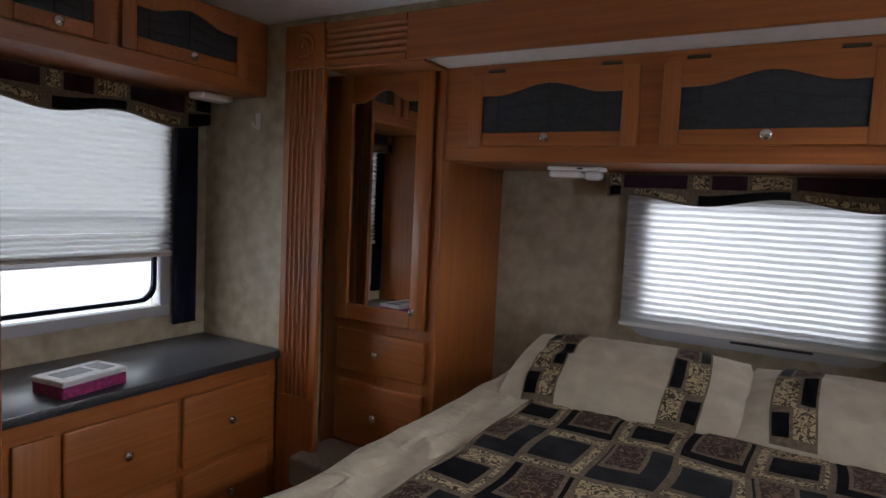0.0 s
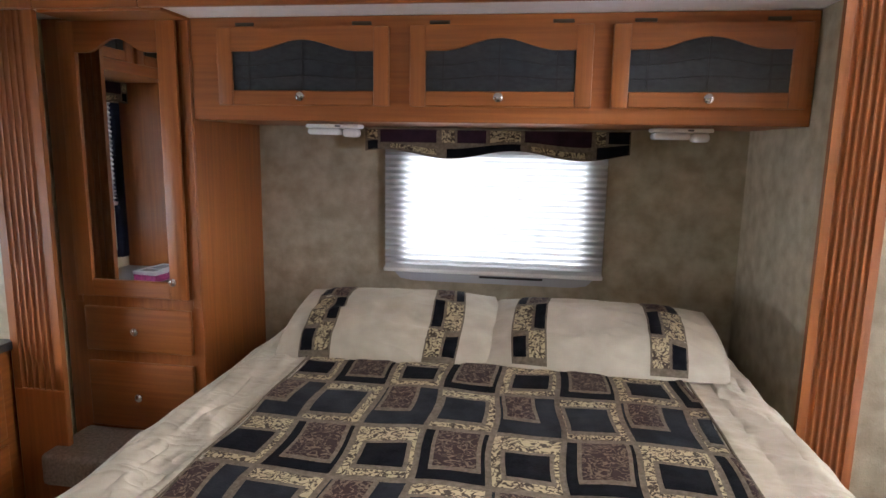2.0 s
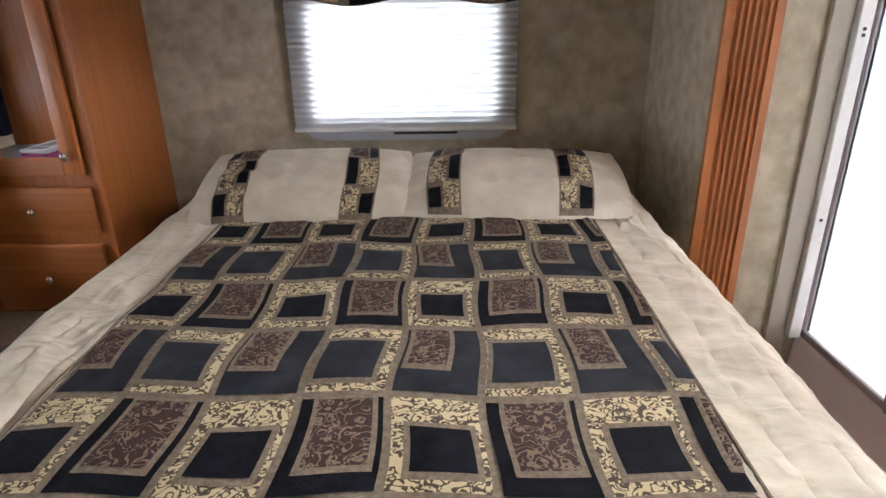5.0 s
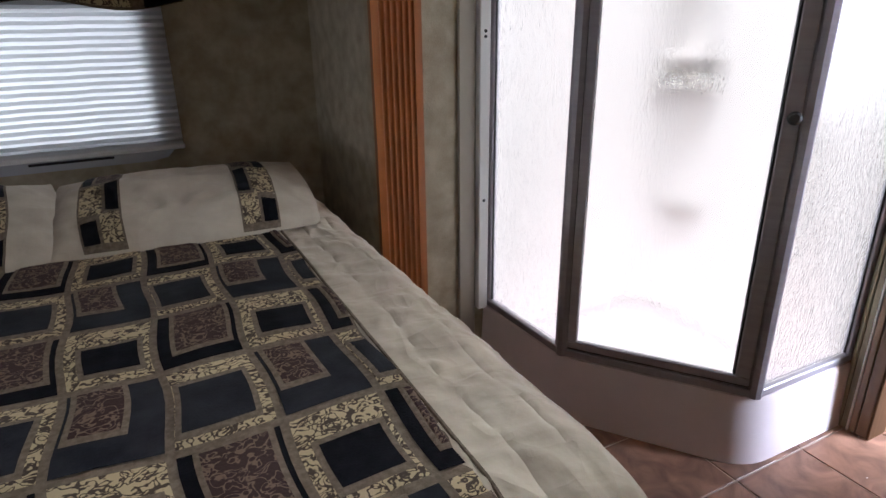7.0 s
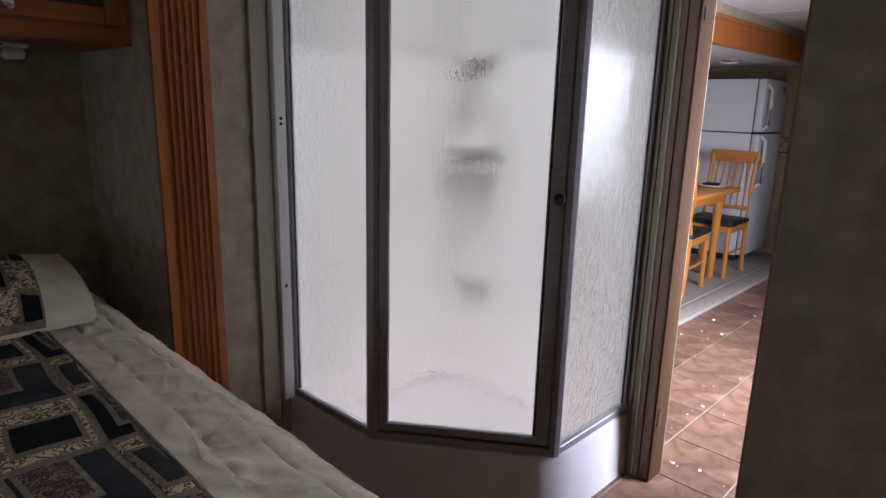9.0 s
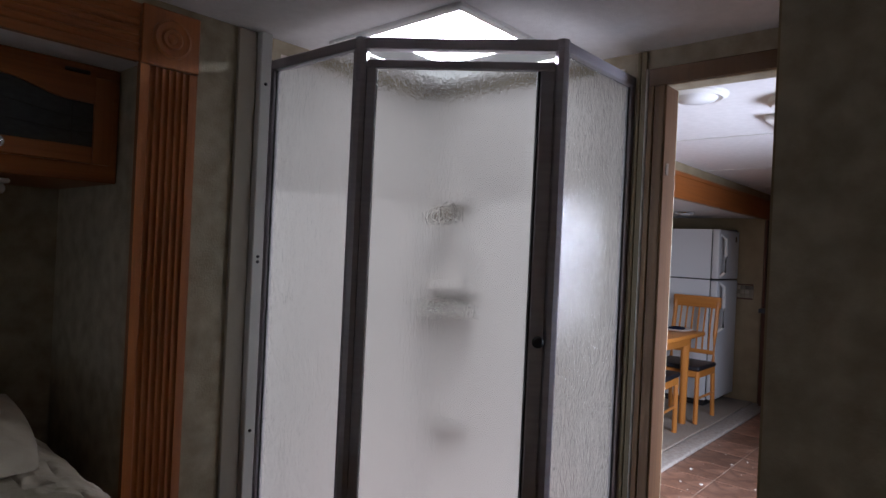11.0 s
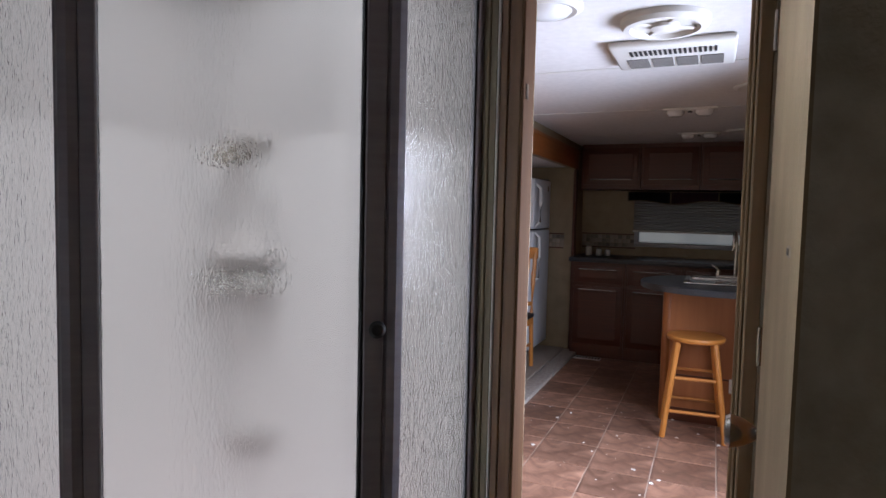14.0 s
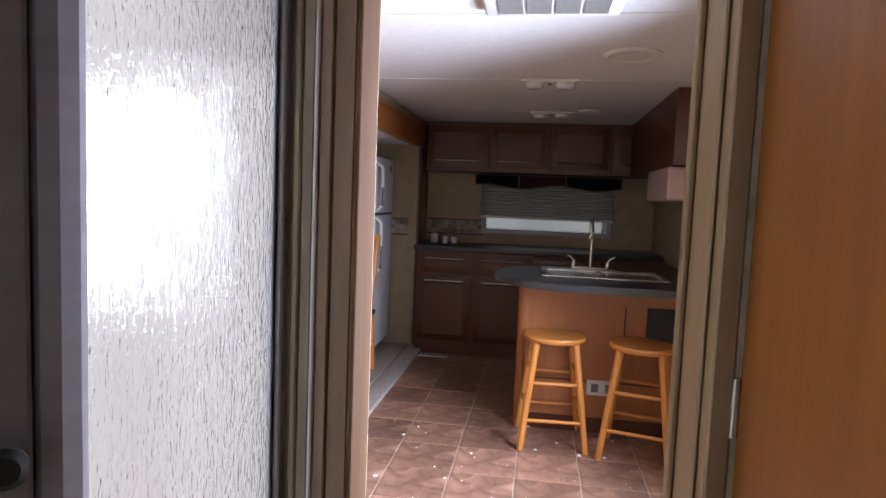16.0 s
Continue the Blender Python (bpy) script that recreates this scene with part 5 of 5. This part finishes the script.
def chair(cx, cy, rot):
    c = thing("dining_chair", (cx, cy, 0.035), "light oak slat-back dining chair with a black seat", "chair", "chairs round the table")
    c.rotation_euler[2] = rot
    for y in (-0.18, 0.18):
        part("leg", tube(bmesh.new(), [(0.19, y, 0), (0.185, y, 0.42)], 0.019, 8), pine_z, c)
        part("back_post", tube(bmesh.new(), [(-0.22, y, 0), (-0.18, y, 0.42), (-0.20, y, 0.70), (-0.25, y, 0.97)], 0.019, 8), pine_z, c)
        part("rung", tube(bmesh.new(), [(-0.20, y, 0.20), (0.188, y, 0.20)], 0.010, 8), pine_y, c)
    part("seat_rail", box(bmesh.new(), (-0.19, -0.195, 0.37), (0.20, 0.195, 0.425), 0.006), pine_y, c)
    part("seat", box(bmesh.new(), (-0.20, -0.205, 0.425), (0.215, 0.205, 0.465), 0.018, 3), cushion_black, c, "black padded seat")
    part("top_rail", box(bmesh.new(), (-0.268, -0.205, 0.915), (-0.236, 0.205, 1.015), 0.010, 2), pine_y, c)
    part("lower_rail", box(bmesh.new(), (-0.205, -0.185, 0.52), (-0.185, 0.185, 0.555), 0.005), pine_y, c)
    for k in range(6):
        y = -0.13 + 0.052 * k
        part("slat", tube(bmesh.new(), [(-0.195, y, 0.55), (-0.215, y, 0.75), (-0.25, y, 0.92)], 0.008, 6), pine_z, c)


chair(6.05, -0.71, radians(180))
chair(5.28, -0.70, radians(4))


def table():
    t = thing("dining_table", (5.48, -0.48, 0.035), "light oak dining table with a plate of papers", "table")
    part("tabletop", box(bmesh.new(), (-0.62, -0.45, 0.715), (0.42, 0.40, 0.75), 0.010, 2), pine_y, t)
    part("apron", box(bmesh.new(), (-0.56, -0.36, 0.635), (0.34, 0.34, 0.715), 0.004), pine_y, t)
    for x in (-0.53, 0.31):
        for y in (-0.33, 0.31):
            part("leg", tube(bmesh.new(), [(x, y, 0), (x, y, 0.64)], 0.026, 10, 0.034), pine_z, t)
    p = thing("plate", (5.72, -0.76, 0.785), "white plate with a dark blue cloth on the table", "plate")
    part("dish", lathe(bmesh.new(), [(0.06, 0), (0.10, 0.006), (0.125, 0.020), (0.12, 0.022), (0.06, 0.010), (0.001, 0.009)], Matrix(), 24), white_plastic, p)
    part("napkin", box(bmesh.new(), (-0.06, -0.05, 0.012), (0.06, 0.05, 0.032), 0.01, 2), navy_cloth, p, "dark blue cloth")


table()


def ceiling_lamp(x, y, label):
    l = thing("ceiling_light", (x, y, KC), label, "lamp", "kitchen ceiling lights")
    part("base", box(bmesh.new(), (-0.07, -0.16, -0.016), (0.07, 0.16, -0.001), 0.007, 2), white_plastic, l)
    for s in (-1, 1):
        part("lens", lathe(bmesh.new(), [(0.055, -0.016), (0.052, -0.034), (0.036, -0.048), (0.001, -0.052)], Matrix.Translation((0, s * 0.085, 0)), 18), lamp_plastic, l)
    part("switch", box(bmesh.new(), (-0.014, -0.014, -0.026), (0.014, 0.014, -0.016), 0.003), grey_card, l)


ceiling_lamp(5.42, -2.10, "white twin-lens ceiling light on the seam")
ceiling_lamp(6.66, -2.13, "white twin-lens ceiling light near the cabinets")
for n_, x_, y_, r_ in (("ceiling_speaker", 4.79, -2.46, 0.13), ("ceiling_speaker", 6.55, -2.42, 0.09)):
    sp = thing(n_, (x_, y_, KC), "round white ceiling speaker grille", "speaker", "ceiling speakers")
    part("ring", lathe(bmesh.new(), [(r_, -0.001), (r_, -0.008), (r_ * 0.86, -0.015), (r_ * 0.80, -0.012)], Matrix(), 28), white_plastic, sp)
    part("grille", lathe(bmesh.new(), [(r_ * 0.79, -0.010), (r_ * 0.4, -0.014), (0.001, -0.015)], Matrix(), 24), white_plastic, sp)
rl = thing("ceiling_light", (3.23, -1.73, KC), "round white ceiling light by the doorway", "lamp", "kitchen ceiling lights")
part("ring", lathe(bmesh.new(), [(0.12, -0.001), (0.12, -0.012), (0.10, -0.022), (0.09, -0.018)], Matrix(), 28), white_plastic, rl)
part("lens", lathe(bmesh.new(), [(0.089, -0.012), (0.07, -0.03), (0.03, -0.038), (0.001, -0.04)], Matrix(), 24), lamp_plastic, rl)

sl = thing("ceiling_light", (6.25, -0.585, 1.79), "small round chrome-rimmed light in the slide-out ceiling", "lamp", "kitchen ceiling lights")
part("ring", lathe(bmesh.new(), [(0.085, -0.001), (0.085, -0.010), (0.070, -0.022), (0.062, -0.018)], Matrix(), 28), chrome, sl, "chrome rim")
part("lens", lathe(bmesh.new(), [(0.0615, -0.012), (0.05, -0.03), (0.02, -0.036), (0.001, -0.037)], Matrix(), 24), lamp_plastic, sl)


def air_grille():
    g = thing("ceiling_air_unit", (3.92, -2.085, KC), "white ceiling air conditioner grille with slots", "air conditioner")
    part("housing", box(bmesh.new(), (-0.20, -0.235, -0.030), (0.20, 0.235, -0.001), 0.016, 3), white_plastic, g)
    for k in range(4):
        part("filter", box(bmesh.new(), (0.0, -0.19 + 0.096 * k, -0.034), (0.15, -0.105 + 0.096 * k, -0.0305), 0.002), material("grey_filter", (0.20, 0.19, 0.18), 0.9, 0, (0.1, 0.1, 0.1), (200, 200, 200)) if k == 0 else bpy.data.materials["grey_filter"], g, "grey filter panel")
    for k in range(18):
        part("slot", box(bmesh.new(), (-0.13, -0.165 + 0.0185 * k, -0.0325), (-0.055, -0.155 + 0.0185 * k, -0.0305)), rubber, g)
    v = thing("roof_vent", (3.50, -2.08, KC), "round white roof vent with grey screen", "vent")
    part("flange", lathe(bmesh.new(), [(0.150, -0.001), (0.150, -0.020), (0.138, -0.034), (0.118, -0.036), (0.110, -0.020)], Matrix(), 32), white_plastic, v)
    part("screen", lathe(bmesh.new(), [(0.1095, -0.014), (0.001, -0.016)], Matrix(), 32), grey_card, v, "grey insect screen")
    part("crank", lathe(bmesh.new(), [(0.05, -0.016), (0.048, -0.034), (0.03, -0.040), (0.001, -0.041)], Matrix(), 20), white_plastic, v)
    for a in range(4):
        spoke = box(bmesh.new(), (0.045, -0.012, -0.028), (0.112, 0.012, -0.017), 0.004)
        spoke.transform(Matrix.Rotation(a * math.pi / 2 + 0.5, 4, "Z"))
        part("spoke", spoke, white_plastic, v)


air_grille()


def floor_vent(x, y, sx, sy, rot):
    v = thing("floor_vent", (x, y, 0.0), "white slotted floor register", "vent", "floor registers")
    v.rotation_euler[2] = rot
    part("plate", box(bmesh.new(), (-sx, -sy, 0), (sx, sy, 0.008), 0.003), white_plastic, v)
    for k in range(9):
        u = -sy * 0.86 + 1.72 * sy * k / 8
        part("slot", box(bmesh.new(), (-sx * 0.7, u - sy * 0.06, 0.008), (sx * 0.7, u + sy * 0.06, 0.0088)), rubber, v)


floor_vent(4.13, -2.27, 0.055, 0.15, radians(0))
floor_vent(6.93, -1.24, 0.05, 0.13, 0)


def south_run():
    c = thing("wall_cabinet", (6.4, -2.95, 1.6), "dark cherry wall cabinet along the kitchen side wall", "cabinet", "kitchen wall cabinets")
    tpart("body", box(bmesh.new(), (5.55, -3.09, 1.580), (7.28, -2.82, KC - 0.004), 0.006, 2), dim_cherry_x, c)
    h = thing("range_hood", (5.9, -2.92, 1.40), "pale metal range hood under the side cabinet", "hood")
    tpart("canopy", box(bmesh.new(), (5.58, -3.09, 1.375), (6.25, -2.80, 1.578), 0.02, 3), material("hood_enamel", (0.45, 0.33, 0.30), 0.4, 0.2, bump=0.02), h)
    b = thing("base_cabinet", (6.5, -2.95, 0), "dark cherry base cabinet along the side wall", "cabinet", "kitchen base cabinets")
    tpart("body", box(bmesh.new(), (6.09, -3.09, 0), (6.98, -2.60, 0.90), 0.004), dim_cherry_x, b)


south_run()
for nm, x, y, r, h in (("salt_jar", 7.40, -1.14, 0.032, 0.10), ("glass_jar", 7.40, -1.24, 0.028, 0.075), ("glass_jar", 7.42, -1.32, 0.026, 0.07)):
    j = thing(nm, (x, y, 0.935), "small pale jar on the end worktop", "jar", "jars on the worktop")
    part("jar", lathe(bmesh.new(), [(r, 0), (r, h * 0.75), (r * 0.7, h * 0.85)], Matrix(), 16), white_plastic, j)
    part("lid", lathe(bmesh.new(), [(r * 0.75, h * 0.85), (r * 0.75, h), (0.001, h)], Matrix(), 16), steel, j)


# ---- floor tiles and crumbs ----
def tiles():
    fl = bpy.data.objects["floor"]
    S, G = 0.314, 0.006
    me = bpy.data.meshes.new("tile")
    t = box(bmesh.new(), (G / 2, G / 2, -0.004), (S - G / 2, S - G / 2, 0.0), 0.0012)
    t.to_mesh(me)
    t.free()
    me.materials.append(tile_mat)
    for i in range(19):
        for j in range(7):
            x, y = TX + S * (i - 6), TY - S * (j + 1)
            if x < 1.15 or x > 7.0 or y < -3.2:
                continue
            o = new("tile", me)
            o.parent = fl
            o.location = (x, y, 0)
    rnd = random.Random(11)
    cr = bmesh.new()
    for k in range(170):
        x, y = 2.6 + rnd.random() * 3.0, -1.15 - rnd.random() * 1.5
        r = 0.003 + 0.009 * rnd.random() ** 4
        q = bmesh.new()
        bmesh.ops.create_icosphere(q, subdivisions=1, radius=r)
        for v in q.verts:
            v.co = v.co * (0.6 + 0.8 * rnd.random())
            v.co.z *= 0.4
        join(cr, q, Matrix.Translation((x, y, r * 0.25)) @ Matrix.Rotation(rnd.random() * 6, 4, "Z"))
    tagged(mesh_object("crumbs", cr, crumb_mat), "white plaster crumbs scattered on the floor", "debris", kind="stuff")


TX, TY = 3.183, -1.084
tiles()
